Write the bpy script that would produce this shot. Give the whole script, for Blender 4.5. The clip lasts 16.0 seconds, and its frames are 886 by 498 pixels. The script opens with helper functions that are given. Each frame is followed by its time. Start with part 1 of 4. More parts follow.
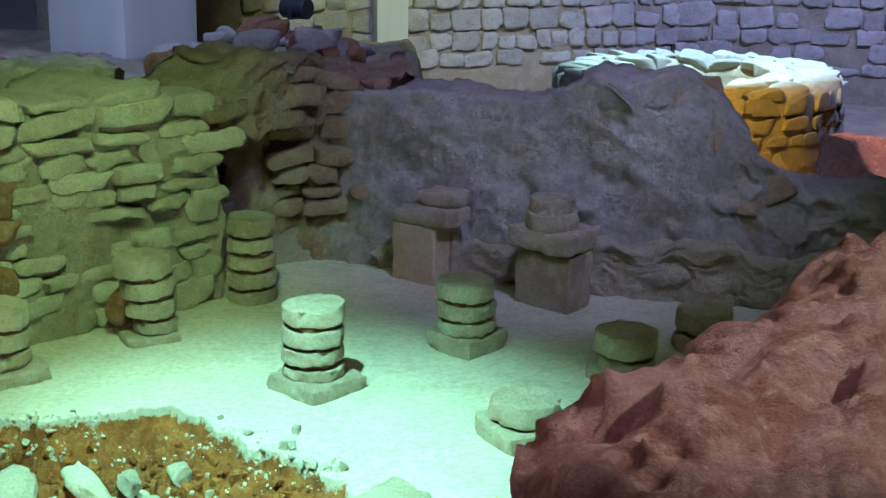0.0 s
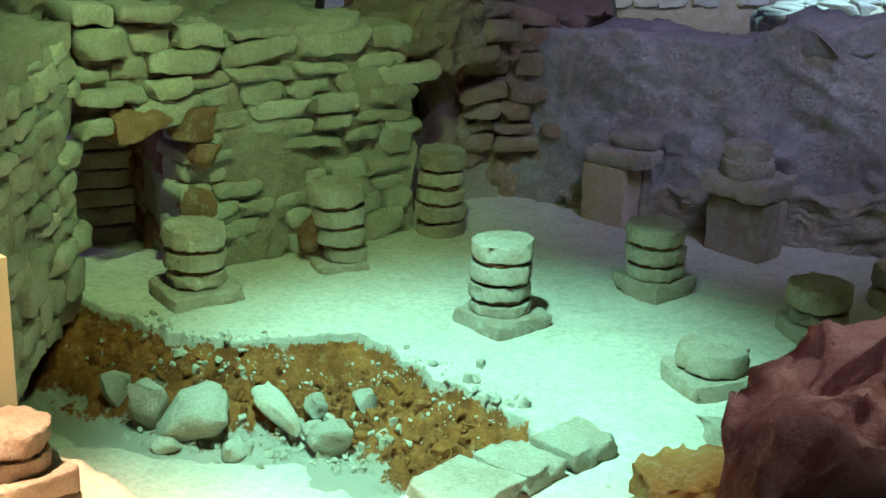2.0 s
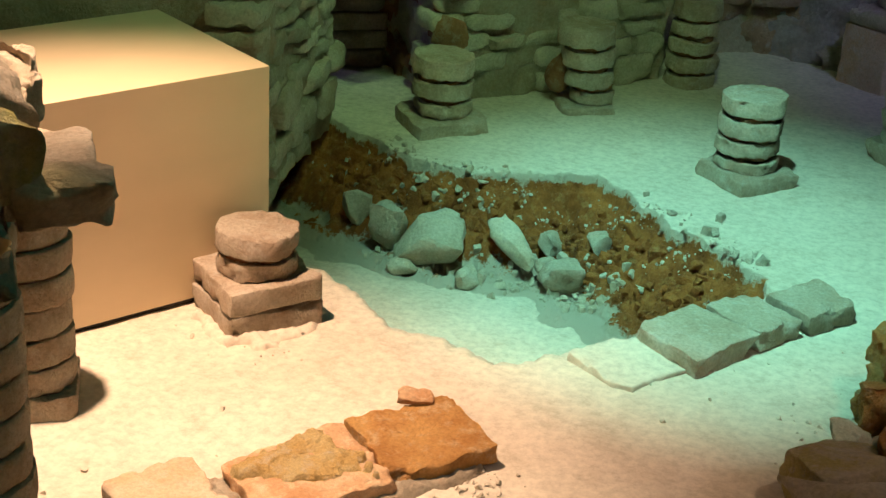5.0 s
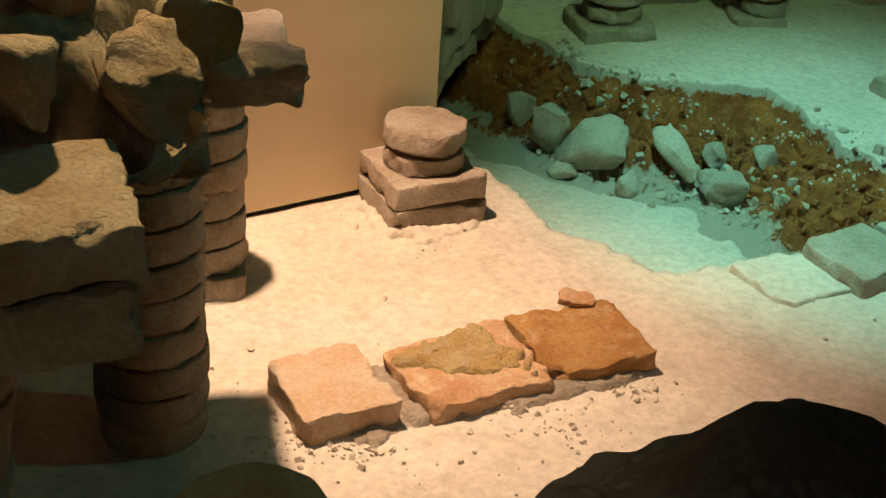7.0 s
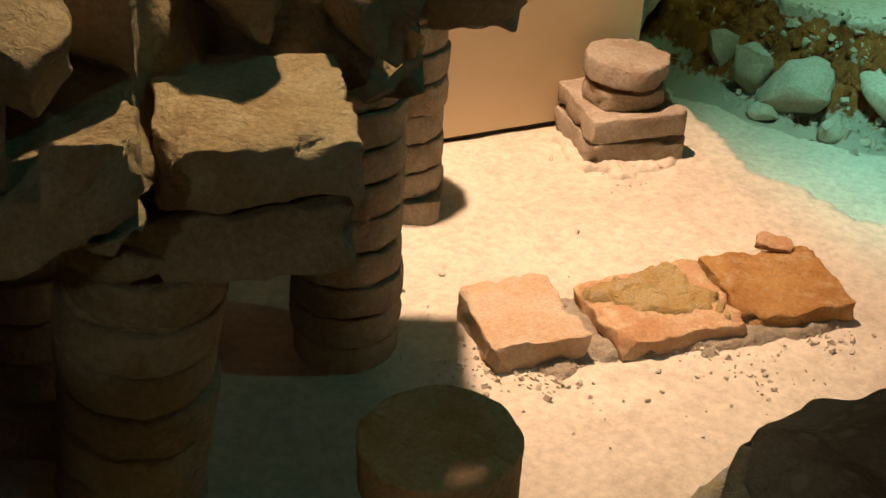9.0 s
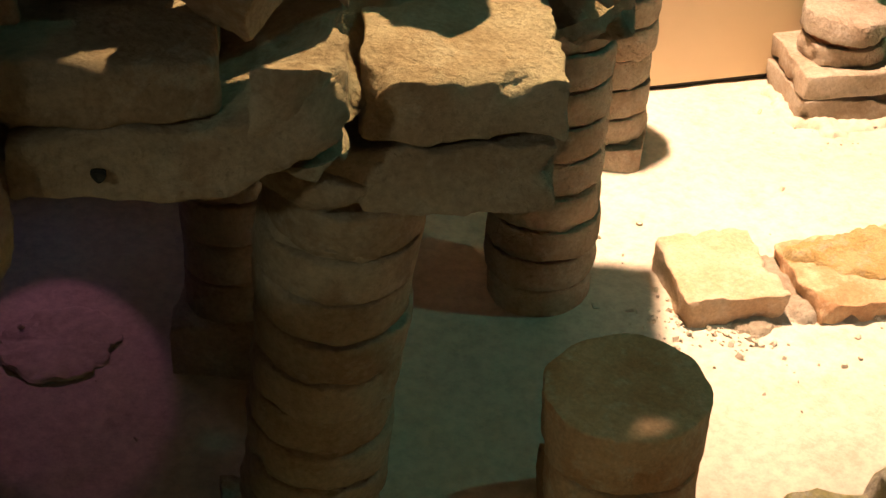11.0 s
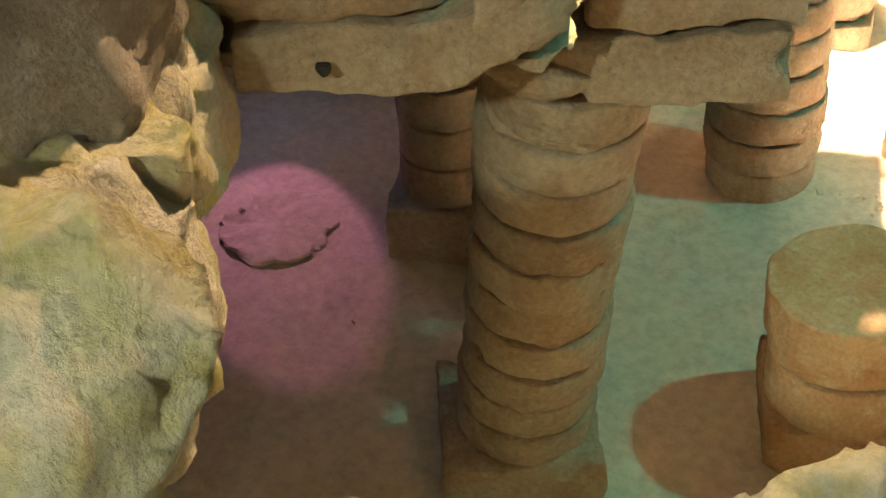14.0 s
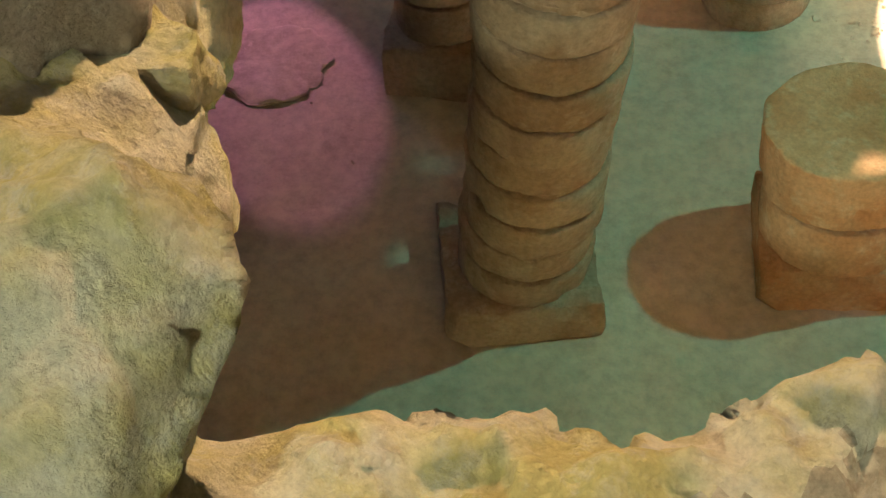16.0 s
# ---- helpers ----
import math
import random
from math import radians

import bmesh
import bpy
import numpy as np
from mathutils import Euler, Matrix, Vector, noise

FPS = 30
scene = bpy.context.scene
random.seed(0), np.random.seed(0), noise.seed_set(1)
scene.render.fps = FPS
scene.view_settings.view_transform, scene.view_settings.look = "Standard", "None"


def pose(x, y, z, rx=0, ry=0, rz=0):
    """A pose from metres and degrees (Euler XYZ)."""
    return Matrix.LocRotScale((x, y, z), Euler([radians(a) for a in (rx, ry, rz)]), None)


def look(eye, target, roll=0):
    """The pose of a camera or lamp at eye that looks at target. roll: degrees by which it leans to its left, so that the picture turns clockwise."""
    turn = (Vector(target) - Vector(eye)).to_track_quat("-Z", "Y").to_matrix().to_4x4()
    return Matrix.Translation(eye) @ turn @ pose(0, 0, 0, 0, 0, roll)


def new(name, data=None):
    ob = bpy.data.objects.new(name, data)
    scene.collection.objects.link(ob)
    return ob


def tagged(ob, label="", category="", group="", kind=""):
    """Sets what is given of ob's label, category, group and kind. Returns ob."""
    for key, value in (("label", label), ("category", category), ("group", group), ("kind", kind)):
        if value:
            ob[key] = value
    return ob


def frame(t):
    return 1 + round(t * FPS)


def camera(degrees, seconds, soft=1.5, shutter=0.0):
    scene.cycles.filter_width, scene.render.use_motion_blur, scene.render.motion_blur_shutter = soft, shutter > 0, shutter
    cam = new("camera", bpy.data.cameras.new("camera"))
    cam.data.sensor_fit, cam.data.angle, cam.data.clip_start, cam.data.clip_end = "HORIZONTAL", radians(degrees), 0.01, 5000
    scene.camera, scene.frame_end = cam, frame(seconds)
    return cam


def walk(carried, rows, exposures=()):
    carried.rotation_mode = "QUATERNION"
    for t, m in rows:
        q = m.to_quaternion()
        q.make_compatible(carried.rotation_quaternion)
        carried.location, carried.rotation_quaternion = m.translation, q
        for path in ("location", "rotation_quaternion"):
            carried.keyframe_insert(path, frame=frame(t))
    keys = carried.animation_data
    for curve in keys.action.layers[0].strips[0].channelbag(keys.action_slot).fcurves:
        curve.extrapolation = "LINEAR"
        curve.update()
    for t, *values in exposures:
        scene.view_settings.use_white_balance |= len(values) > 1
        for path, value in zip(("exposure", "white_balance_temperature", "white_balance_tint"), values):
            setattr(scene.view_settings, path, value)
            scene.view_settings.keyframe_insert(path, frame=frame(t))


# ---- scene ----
# The camera: carried by hand along a rail, turning left and down.
cam = camera(34.3, 16.0, soft=1.4)

# seconds, eye x y z, turn to the left, tilt, lean (degrees)
ROWS = (
    (0, 0.0027, -0.0023, 1.8555, -0.014, -15.789, 0.851),
    (0.5, -0.0199, -0.005, 1.8644, 0.719, -15.21, 1.579),
    (1, -0.0322, 0, 1.8654, 3.566, -16.264, 1.799),
    (1.5, -0.0403, 0.0014, 1.8555, 5.601, -17.125, 1.818),
    (2, -0.0489, 0.0031, 1.8461, 7.256, -18.357, 1.554),
    (2.5, -0.0551, -0.0001, 1.8375, 8.618, -19.581, 1.522),
    (3, -0.0654, -0.0052, 1.833, 9.697, -20.684, 1.603),
    (3.5, -0.0777, -0.0127, 1.8295, 10.973, -21.757, 2.155),
    (4, -0.0908, -0.0138, 1.8235, 12.713, -22.674, 2.767),
    (4.5, -0.097, -0.0188, 1.8121, 14.696, -23.624, 3.22),
    (7, -0.1516, -0.0605, 1.7812, 22.499, -28.619, 3.934),
    (7.5, -0.1703, -0.0697, 1.7757, 24.177, -29.499, 4.001),
    (8, -0.178, -0.0778, 1.7739, 26.113, -30.257, 3.97),
    (8.5, -0.1873, -0.0768, 1.7679, 28.211, -30.971, 3.889),
    (9, -0.1947, -0.0711, 1.7625, 30.342, -31.675, 3.315),
    (11.5, -0.2047, -0.0664, 1.7479, 41.929, -34.65, 1.258),
    (12, -0.2089, -0.0693, 1.7455, 44.404, -35.004, 0.28),
    (12.5, -0.2094, -0.0633, 1.7397, 46.521, -35.437, -0.773),
    (13, -0.2157, -0.0545, 1.7326, 48.181, -36.35, -2.441),
    (13.5, -0.2314, -0.05, 1.7339, 49.205, -37.654, -3.075),
    (14, -0.2458, -0.0523, 1.746, 49.656, -39.074, -3.863),
    (14.5, -0.2553, -0.0514, 1.7537, 50.247, -41.137, -4.85),
    (15, -0.2639, -0.0468, 1.7721, 51.04, -45.282, -6.374),
    (15.5, -0.2731, -0.037, 1.8052, 50.718, -47.201, -6.221),
    (16, -0.2864, -0.0288, 1.8351, 50.037, -47.61, -5.317),
)


def heading(x, y, z, yaw, pitch, roll):
    """The camera's pose from its eye and angles."""
    ya, pa = radians(yaw), radians(pitch)
    ahead = Vector((-math.sin(ya) * math.cos(pa), math.cos(ya) * math.cos(pa), math.sin(pa)))
    eye = Vector((x, y, z))
    return look(eye, eye + ahead, roll)


# the clip's camera darkens as the amber floor comes in and opens up in the shade
EXPOSURES = ((0, 0.9), (1.5, 0.8), (2.5, 0.42), (3.5, 0.04), (4.5, -0.16), (7, -0.66), (9, -0.60), (11.5, 0.85), (12, 1.4), (12.5, 1.9), (13.5, 2.52), (14.5, 2.68), (16, 2.52))
walk(cam, [(r[0], heading(*r[1:])) for r in ROWS], EXPOSURES)

# ---- light: coloured spotlights hung over the excavation, plus added fill beams, in a dark hall ----
world = bpy.data.worlds.new("hall")
world.use_nodes = True
world.node_tree.nodes["Background"].inputs[0].default_value = (0.5, 0.6, 0.8, 1)
world.node_tree.nodes["Background"].inputs[1].default_value = 0.028
scene.world = world
scene.view_settings.exposure = 0.0


def spot(eye, target, colour, watts, cone, blend=0.6, size=0.05):
    """A spot lamp at eye aimed at target; some are added fill."""
    data = bpy.data.lights.new("spotlight", "SPOT")
    data.color, data.energy = colour, watts
    data.spot_size, data.spot_blend, data.shadow_soft_size = radians(cone), blend, size
    ob = new("spot_or_fill_beam", data)
    ob.matrix_world = look(eye, target)
    return ob


TEAL, AMBER, BLUE = (0.36, 1.0, 0.84), (1.0, 0.67, 0.46), (0.36, 0.50, 1.0)
LIME, WHITE = (0.50, 1.0, 0.46), (1.0, 0.90, 0.72)
spot((-0.85, 2.75, 3.3), (-0.50, 4.02, 0), TEAL, 1000, 41, 0.95)
spot((-0.05, 2.75, 3.1), (-1.5, 1.45, 0), (0.10, 1.0, 0.76), 23, 50, 0.5)
spot((-1.95, 2.4, 3.1), (-1.62, 2.44, 0.5), AMBER, 1320, 52, 1.0)
# two more beams at the amber lamp's place, added to lift rubble and wall
spot((-1.95, 2.4, 3.1), (-1.30, 1.18, 1.1), (1.0, 0.68, 0.30), 480, 23, 0.5)
spot((-1.95, 2.4, 3.1), (-1.22, 0.90, 1.1), (1.0, 0.70, 0.40), 140, 36, 0.8)
spot((-0.2, 2.9, 3.2), (-1.9, 3.95, 0.7), LIME, 130, 40, 0.9)
spot((-0.6, 2.9, 3.4), (-1.5, 5.3, 0.6), LIME, 235, 42, 0.9)
spot((1.0, 3.4, 3.8), (0.55, 6.3, 0.95), (0.40, 0.45, 1.0), 260, 44, 0.9)
spot((0.9, 2.6, 3.4), (0.85, 5.35, 0.2), (0.62, 1.0, 0.55), 34, 42, 0.9)
# blue on pillar and bank, cast wide as added hall fill
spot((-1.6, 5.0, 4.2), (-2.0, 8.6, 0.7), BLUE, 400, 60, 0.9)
spot((1.9, 9.6, 3.6), (1.9, 10.6, 0.3), (0.45, 0.88, 1.0), 950, 40, 0.6)
spot((0.7, 7.6, 2.4), (2.2, 9.4, -0.2), (1.0, 0.62, 0.05), 260, 44, 0.8)
spot((-0.2, 9.0, 3.2), (-0.2, 12.0, 0.5), (0.8, 1.0, 0.55), 190, 50, 0.9)
# wide blue wash with no known lamp, added to brighten the far east wall
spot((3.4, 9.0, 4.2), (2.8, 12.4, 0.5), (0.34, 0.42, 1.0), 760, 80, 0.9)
spot((2.0, 1.2, 3.2), (0.75, 1.8, 1.15), (1.0, 0.74, 0.70), 125, 35, 0.6)
spot((-0.6, 1.0, 3.0), (0.32, 1.78, 1.1), (1.0, 0.42, 0.60), 22, 26, 0.8)
spot((-3.0, 1.62, 0.72), (-2.12, 1.13, 0), (1.0, 0.34, 0.62), 5.2, 17.5, 0.12, 0.02)
spot((-3.0, 1.36, 0.62), (-2.0, 1.2, 0), (0.36, 0.50, 1.0), 0.7, 70, 0.8)
spot((-0.3, -1.3, 2.4), (-0.66, 0.30, 1.02), (0.94, 1.0, 0.70), 33, 34, 0.9)
spot((1.25, -0.95, 3.6), (-1.35, 0.85, 0.6), (0.70, 1.0, 0.80), 3.0, 26, 0.9)
# white fill with no known lamp, added to lift the pillar fronts
spot((-0.5, -1.6, 3.6), (-1.25, 0.9, 0.9), WHITE, 3.4, 30, 0.9)
spot((0.9, 2.5, 2.6), (0.16, 3.0, 0.1), AMBER, 80, 26, 0.7)
spot((2.9, 6.2, 2.6), (2.25, 7.2, 0.4), (1.0, 0.40, 0.40), 190, 34, 0.7)
spot((-3.0, 5.25, 0.6), (-2.2, 5.36, 0.3), (0.5, 0.5, 1.0), 5, 60, 0.8)


# ---- shapes ----
def lattice(p, seed):
    """Smooth random values in -1 to 1 at points p, one feature a metre."""
    p = np.asarray(p, float) + seed * 17.31
    c = np.floor(p).astype(np.int64)
    f = p - c
    f = f * f * (3 - 2 * f)
    out = 0.0
    for dx in (0, 1):
        for dy in (0, 1):
            for dz in (0, 1):
                n = (c[..., 0] + dx) * 374761393 + (c[..., 1] + dy) * 668265263 + (c[..., 2] + dz) * 2147483647
                n = (n ^ (n >> 13)) * 1274126177
                n = ((n ^ (n >> 16)) & 0xFFFF) / 32767.5 - 1
                w = (f[..., 0] if dx else 1 - f[..., 0]) * (f[..., 1] if dy else 1 - f[..., 1])
                out = out + n * w * (f[..., 2] if dz else 1 - f[..., 2])
    return out


def rough(p, size, seed=0, octaves=4, gain=0.5):
    """Layered noise whose largest lumps are of that size."""
    out, amp, s = 0.0, 1.0, 1.0 / size
    for k in range(octaves):
        out = out + amp * lattice(np.asarray(p) * s, seed + k * 3.7)
        amp, s = amp * gain, s * 2.03
    return out


def shove(p, size, amount, seed=0, octaves=4):
    """Points moved by noise in all three directions."""
    return p + amount * np.stack([rough(p, size, seed + 11 * k, octaves) for k in (1, 2, 3)], -1)


def mesh(name, verts, faces, smooth=True):
    me = bpy.data.meshes.new(name)
    me.from_pydata(np.asarray(verts).tolist(), [], [list(f) for f in faces])
    me.polygons.foreach_set("use_smooth", [smooth] * len(me.polygons))
    me.update()
    return me


def put(name, me, material, parent=None, at=None, label="", category="", group="", kind=""):
    """Links a mesh as one object, under a thing or by itself."""
    if material and not me.materials:
        me.materials.append(material)
    ob = new(name, me)
    if parent is not None:
        ob.parent = parent
    if at is not None:
        ob.matrix_local = at
    return tagged(ob, label, category, group, kind)


def thing(name, x, y, z=0.0, rz=0.0, label="", category="", group="", kind=""):
    ob = new(name)
    ob.empty_display_size = 0.1
    ob.matrix_world = pose(x, y, z, 0, 0, rz)
    return tagged(ob, label, category, group, kind)


def grid_faces(n, m, close_n=False):
    i, j = np.meshgrid(np.arange(n if close_n else n - 1), np.arange(m - 1), indexing="ij")
    a, b = i * m + j, ((i + 1) % n) * m + j
    return np.stack([a, b, b + 1, a + 1], -1).reshape(-1, 4).tolist()


def disc(radius, height, seed, segs=84, wear=1.5):
    """A round brick with worn, chipped rims; its origin at the middle of its underside."""
    r = 0.004
    prof = [(0.0, 0.0), (0.55, 0.0), (0.9, 0.0), (1 - r / radius, 0.0), (1 - 0.3 * r / radius, 0.3 * r), (1, r), (1.006, height * 0.28), (1.01, height * 0.5), (1.004, height * 0.75), (1, height - r),
            (1 - 0.3 * r / radius, height - 0.3 * r), (1 - r / radius, height), (0.9, height), (0.75, height), (0.55, height), (0.28, height), (0.0, height)]
    ang = np.linspace(0, 2 * np.pi, segs, endpoint=False)
    v = np.array([[radius * k * np.cos(a), radius * k * np.sin(a), z] for a in ang for k, z in prof])
    rim = np.array([k > 0.5 for a in ang for k, z in prof], float)[:, None]
    v = v + wear * rim * 0.005 * np.stack([rough(v, 0.05, seed + k, 4) for k in (1, 2, 3)], -1) * (1, 1, 0.7)
    v[:, :2] *= (1 + 0.014 * wear * rough(np.c_[v[:, :2], v[:, 2] * 0], 0.17, seed + 5, 2))[:, None]
    v = v + wear * rim * 0.0030 * np.stack([rough(v, 0.017, seed + k, 2) for k in (14, 15, 16)], -1)
    bite = rough(v, 0.045, seed + 9, 2)
    v[:, :2] *= (1 - np.clip(bite - 0.62, 0, 1) * 0.26 * rim[:, 0] * wear)[:, None]
    return mesh("disc", v, grid_faces(segs, len(prof), True))


def ease(x):
    x = np.clip(x, 0, 1)
    return x * x * (3 - 2 * x)


def spread_out(half, cell, r):
    """Steps from -1 to 1 along a side, close together at the rounded edges."""
    n = max(2, int(2 * half / cell))
    k = min(0.45, r / half)
    return np.unique(np.r_[np.linspace(-1 + k, 1 - k, n + 1), -1, -1 + 0.3 * k, 1 - 0.3 * k, 1].round(6))


def brick(sx, sy, sz, seed, worn=0.006, cell=0.02, lump=0.006, cuts=3):
    """A square brick or slab with crisp, broken edges and knocked-off corners; origin at the middle of its underside."""
    half = np.array([sx, sy, sz]) / 2
    r = min(worn, half.min() * 0.8)
    steps = [spread_out(h, cell, r * 0.7) for h in half]
    verts, faces = [], []
    for axis in range(3):
        u, w = (axis + 1) % 3, (axis + 2) % 3
        for side in (-1, 1):
            a, b = steps[u], steps[w]
            g = np.zeros((len(a), len(b), 3))
            g[..., axis], g[..., u], g[..., w] = side, a[:, None], b[None]
            base = len(verts)
            for f in grid_faces(len(a), len(b)):
                faces.append([base + k for k in (f if side > 0 else f[::-1])])
            verts.extend(g.reshape(-1, 3).tolist())
    v = np.array(verts) * half
    core = np.clip(v, -half + r * 0.7, half - r * 0.7)
    off = v - core
    length = np.linalg.norm(off, axis=1, keepdims=True)
    v = core + off / np.maximum(length, 1e-9) * np.minimum(length, r * 0.7)
    if lump > 0.004:
        rng = np.random.default_rng(seed + 5000)
        for _ in range(cuts):
            n = rng.choice((-1, 1), 3) * rng.uniform((0.5, 0.5, 0.0), (1, 1, 0.9))
            n /= np.linalg.norm(n)
            far = v @ n - (np.abs(n) * half).sum() * rng.uniform(0.84, 0.95)
            v = v - np.clip(far, 0, None)[:, None] * n
    gap = np.sort(half - np.abs(v), axis=1)[:, 1]
    near_edge = (1 - ease(gap / 0.035))[:, None]
    v = shove(v, 0.10, lump * 0.7, seed) + 0.55 * lump * near_edge * np.stack([rough(v, 0.03, seed + k, 3) for k in (4, 5, 6)], -1)
    chip = np.clip(rough(v, 0.06, seed + 8, 3) - 0.35, 0, 1)[:, None] * near_edge
    v = v - np.clip(v, -0.03, 0.03) * 0.75 * min(1.0, lump / 0.006) * chip
    me = mesh("brick", v + (0, 0, sz / 2), faces)
    bm = bmesh.new()
    bm.from_mesh(me)
    bmesh.ops.remove_doubles(bm, verts=bm.verts, dist=1e-4)
    bm.to_mesh(me)
    bm.free()
    me.polygons.foreach_set("use_smooth", [True] * len(me.polygons))
    return me


def wall_stone(w, depth, h, seed):
    """A split building stone: flat bedded, its face and outline broken."""
    me = brick(w, depth, h, seed, 0.008, 0.03, 0.008, 0)
    v = np.array([p.co[:] for p in me.vertices]) - (0, 0, h / 2)
    rng = np.random.default_rng(seed)
    half = np.array([w, depth, h]) / 2
    for _ in range(9):
        n = rng.normal(size=3) * (h / w + 0.5, 0.6, 1.0)
        n[1] = -abs(n[1])
        n /= np.linalg.norm(n)
        far = v @ n - (np.abs(n) * half).sum() * rng.uniform(0.76, 0.95)
        v = v - np.clip(far, 0, None)[:, None] * n
    v = v + 0.006 * np.stack([rough(v, 0.035, seed + k, 3, 0.6) for k in (1, 2, 3)], -1)
    me.vertices.foreach_set("co", v.ravel())
    me.update()
    return me


ICO = {}


def rock(sx, sy, sz, seed, cuts=9, fine=3, grain=0.05, square=0.0, shallow=0.0):
    """A broken stone: a ball cut by planes, then roughened; origin at its middle."""
    if fine not in ICO:
        bm = bmesh.new()
        bmesh.ops.create_icosphere(bm, subdivisions=fine, radius=1)
        ICO[fine] = (np.array([v.co[:] for v in bm.verts]), [[v.index for v in f.verts] for f in bm.faces])
        bm.free()
    v, faces = ICO[fine][0].copy(), ICO[fine][1]
    rng = np.random.default_rng(seed)
    if square:
        v = np.clip(v * (1 + square), -0.8, 0.8) / 0.8
    for _ in range(cuts):
        n = rng.normal(size=3)
        n /= np.linalg.norm(n)
        far = v @ n - rng.uniform(0.55, 0.85) - shallow
        v = v - np.clip(far, 0, None)[:, None] * n
    e = np.array(faces)
    for _ in range(2 if fine > 2 else 1):
        total, n = v.copy(), np.ones(len(v))
        for i, j in ((0, 1), (1, 2), (2, 0)):
            np.add.at(total, e[:, i], v[e[:, j]])
            np.add.at(n, e[:, i], 1)
        v = total / n[:, None]
    v = v * (1 + grain * rough(v, 0.6, seed, 5, 0.55))[:, None]
    v = v / np.abs(v).max(0)
    return mesh("rock", v * np.array([sx, sy, sz]) / 2, faces)


# ---- materials ----
def stone(name, a, b, c, scale=6.0, bump=0.35, gloss=0.9, spread=0.25, fleck=0.0, pits=0.2):
    """A mineral surface: two colours in clouds, a third in stains, pores and grit in relief."""
    m = bpy.data.materials.new(name)
    m.use_nodes = True
    nt = m.node_tree
    N, L = nt.nodes, nt.links
    bsdf = N["Principled BSDF"]
    bsdf.inputs["Roughness"].default_value = gloss
    bsdf.inputs["Specular IOR Level"].default_value = 0.25
    co = N.new("ShaderNodeTexCoord")
    info = N.new("ShaderNodeObjectInfo")
    shift = N.new("ShaderNodeVectorMath")
    shift.operation = "MULTIPLY_ADD"
    L.new(info.outputs["Random"], shift.inputs[0])
    shift.inputs[1].default_value = (37.0, 91.0, 53.0)
    L.new(co.outputs["Object"], shift.inputs[2])

    def cloud(size, detail=6.0, roughness=0.6):
        n = N.new("ShaderNodeTexNoise")
        n.inputs["Scale"].default_value, n.inputs["Detail"].default_value, n.inputs["Roughness"].default_value = size, detail, roughness
        L.new(shift.outputs[0], n.inputs["Vector"])
        return n.outputs["Fac"]

    def ramp(fac, lo, hi, least=0.0, most=1.0):
        n = N.new("ShaderNodeMapRange")
        n.inputs["From Min"].default_value, n.inputs["From Max"].default_value = lo, hi
        n.inputs["To Min"].default_value, n.inputs["To Max"].default_value = least, most
        L.new(fac, n.inputs["Value"])
        return n.outputs["Result"]

    def mix(fac, one, two):
        n = N.new("ShaderNodeMix")
        n.data_type = "RGBA"
        L.new(fac, n.inputs[0])
        for slot, value in ((6, one), (7, two)):
            if isinstance(value, tuple):
                n.inputs[slot].default_value = (*value, 1)
            else:
                L.new(value, n.inputs[slot])
        return n.outputs[2]

    colour = mix(ramp(cloud(scale), 0.40, 0.60), a, b)
    colour = mix(ramp(cloud(scale * 2.7, 8.0, 0.7), 0.52, 0.72), colour, c)
    grit = cloud(scale * 14, 4.0, 0.7)
    dark = N.new("ShaderNodeHueSaturation")
    L.new(colour, dark.inputs["Color"])
    value = N.new("ShaderNodeMath")
    value.operation = "MULTIPLY_ADD"
    L.new(info.outputs["Random"], value.inputs[0])
    value.inputs[1].default_value, value.inputs[2].default_value = spread, 1 - spread / 2
    grain = N.new("ShaderNodeMath")
    grain.operation = "MULTIPLY"
    L.new(value.outputs[0], grain.inputs[0])
    L.new(ramp(grit, 0.32, 0.62, 0.80, 1.07), grain.inputs[1])
    L.new(grain.outputs[0], dark.inputs["Value"])
    colour = dark.outputs[0]
    if fleck:
        cells = N.new("ShaderNodeTexVoronoi")
        cells.inputs["Scale"].default_value = fleck
        L.new(shift.outputs[0], cells.inputs["Vector"])
        colour = mix(ramp(cells.outputs["Distance"], 0.30, 0.18), colour, (0.62, 0.55, 0.45))
    L.new(colour, bsdf.inputs["Base Color"])
    pores = N.new("ShaderNodeTexVoronoi")
    pores.inputs["Scale"].default_value = scale * 9
    L.new(shift.outputs[0], pores.inputs["Vector"])
    hollow = ramp(pores.outputs["Distance"], 0.0, 0.35)
    relief = N.new("ShaderNodeMath")
    relief.operation = "MULTIPLY_ADD"
    L.new(hollow, relief.inputs[0])
    relief.inputs[1].default_value = pits
    L.new(cloud(scale * 5, 8.0, 0.75), relief.inputs[2])
    bumped = N.new("ShaderNodeBump")
    bumped.inputs["Strength"].default_value, bumped.inputs["Distance"].default_value = min(1.0, bump * 1.25), 0.02
    L.new(relief.outputs[0], bumped.inputs["Height"])
    L.new(bumped.outputs[0], bsdf.inputs["Normal"])
    return m


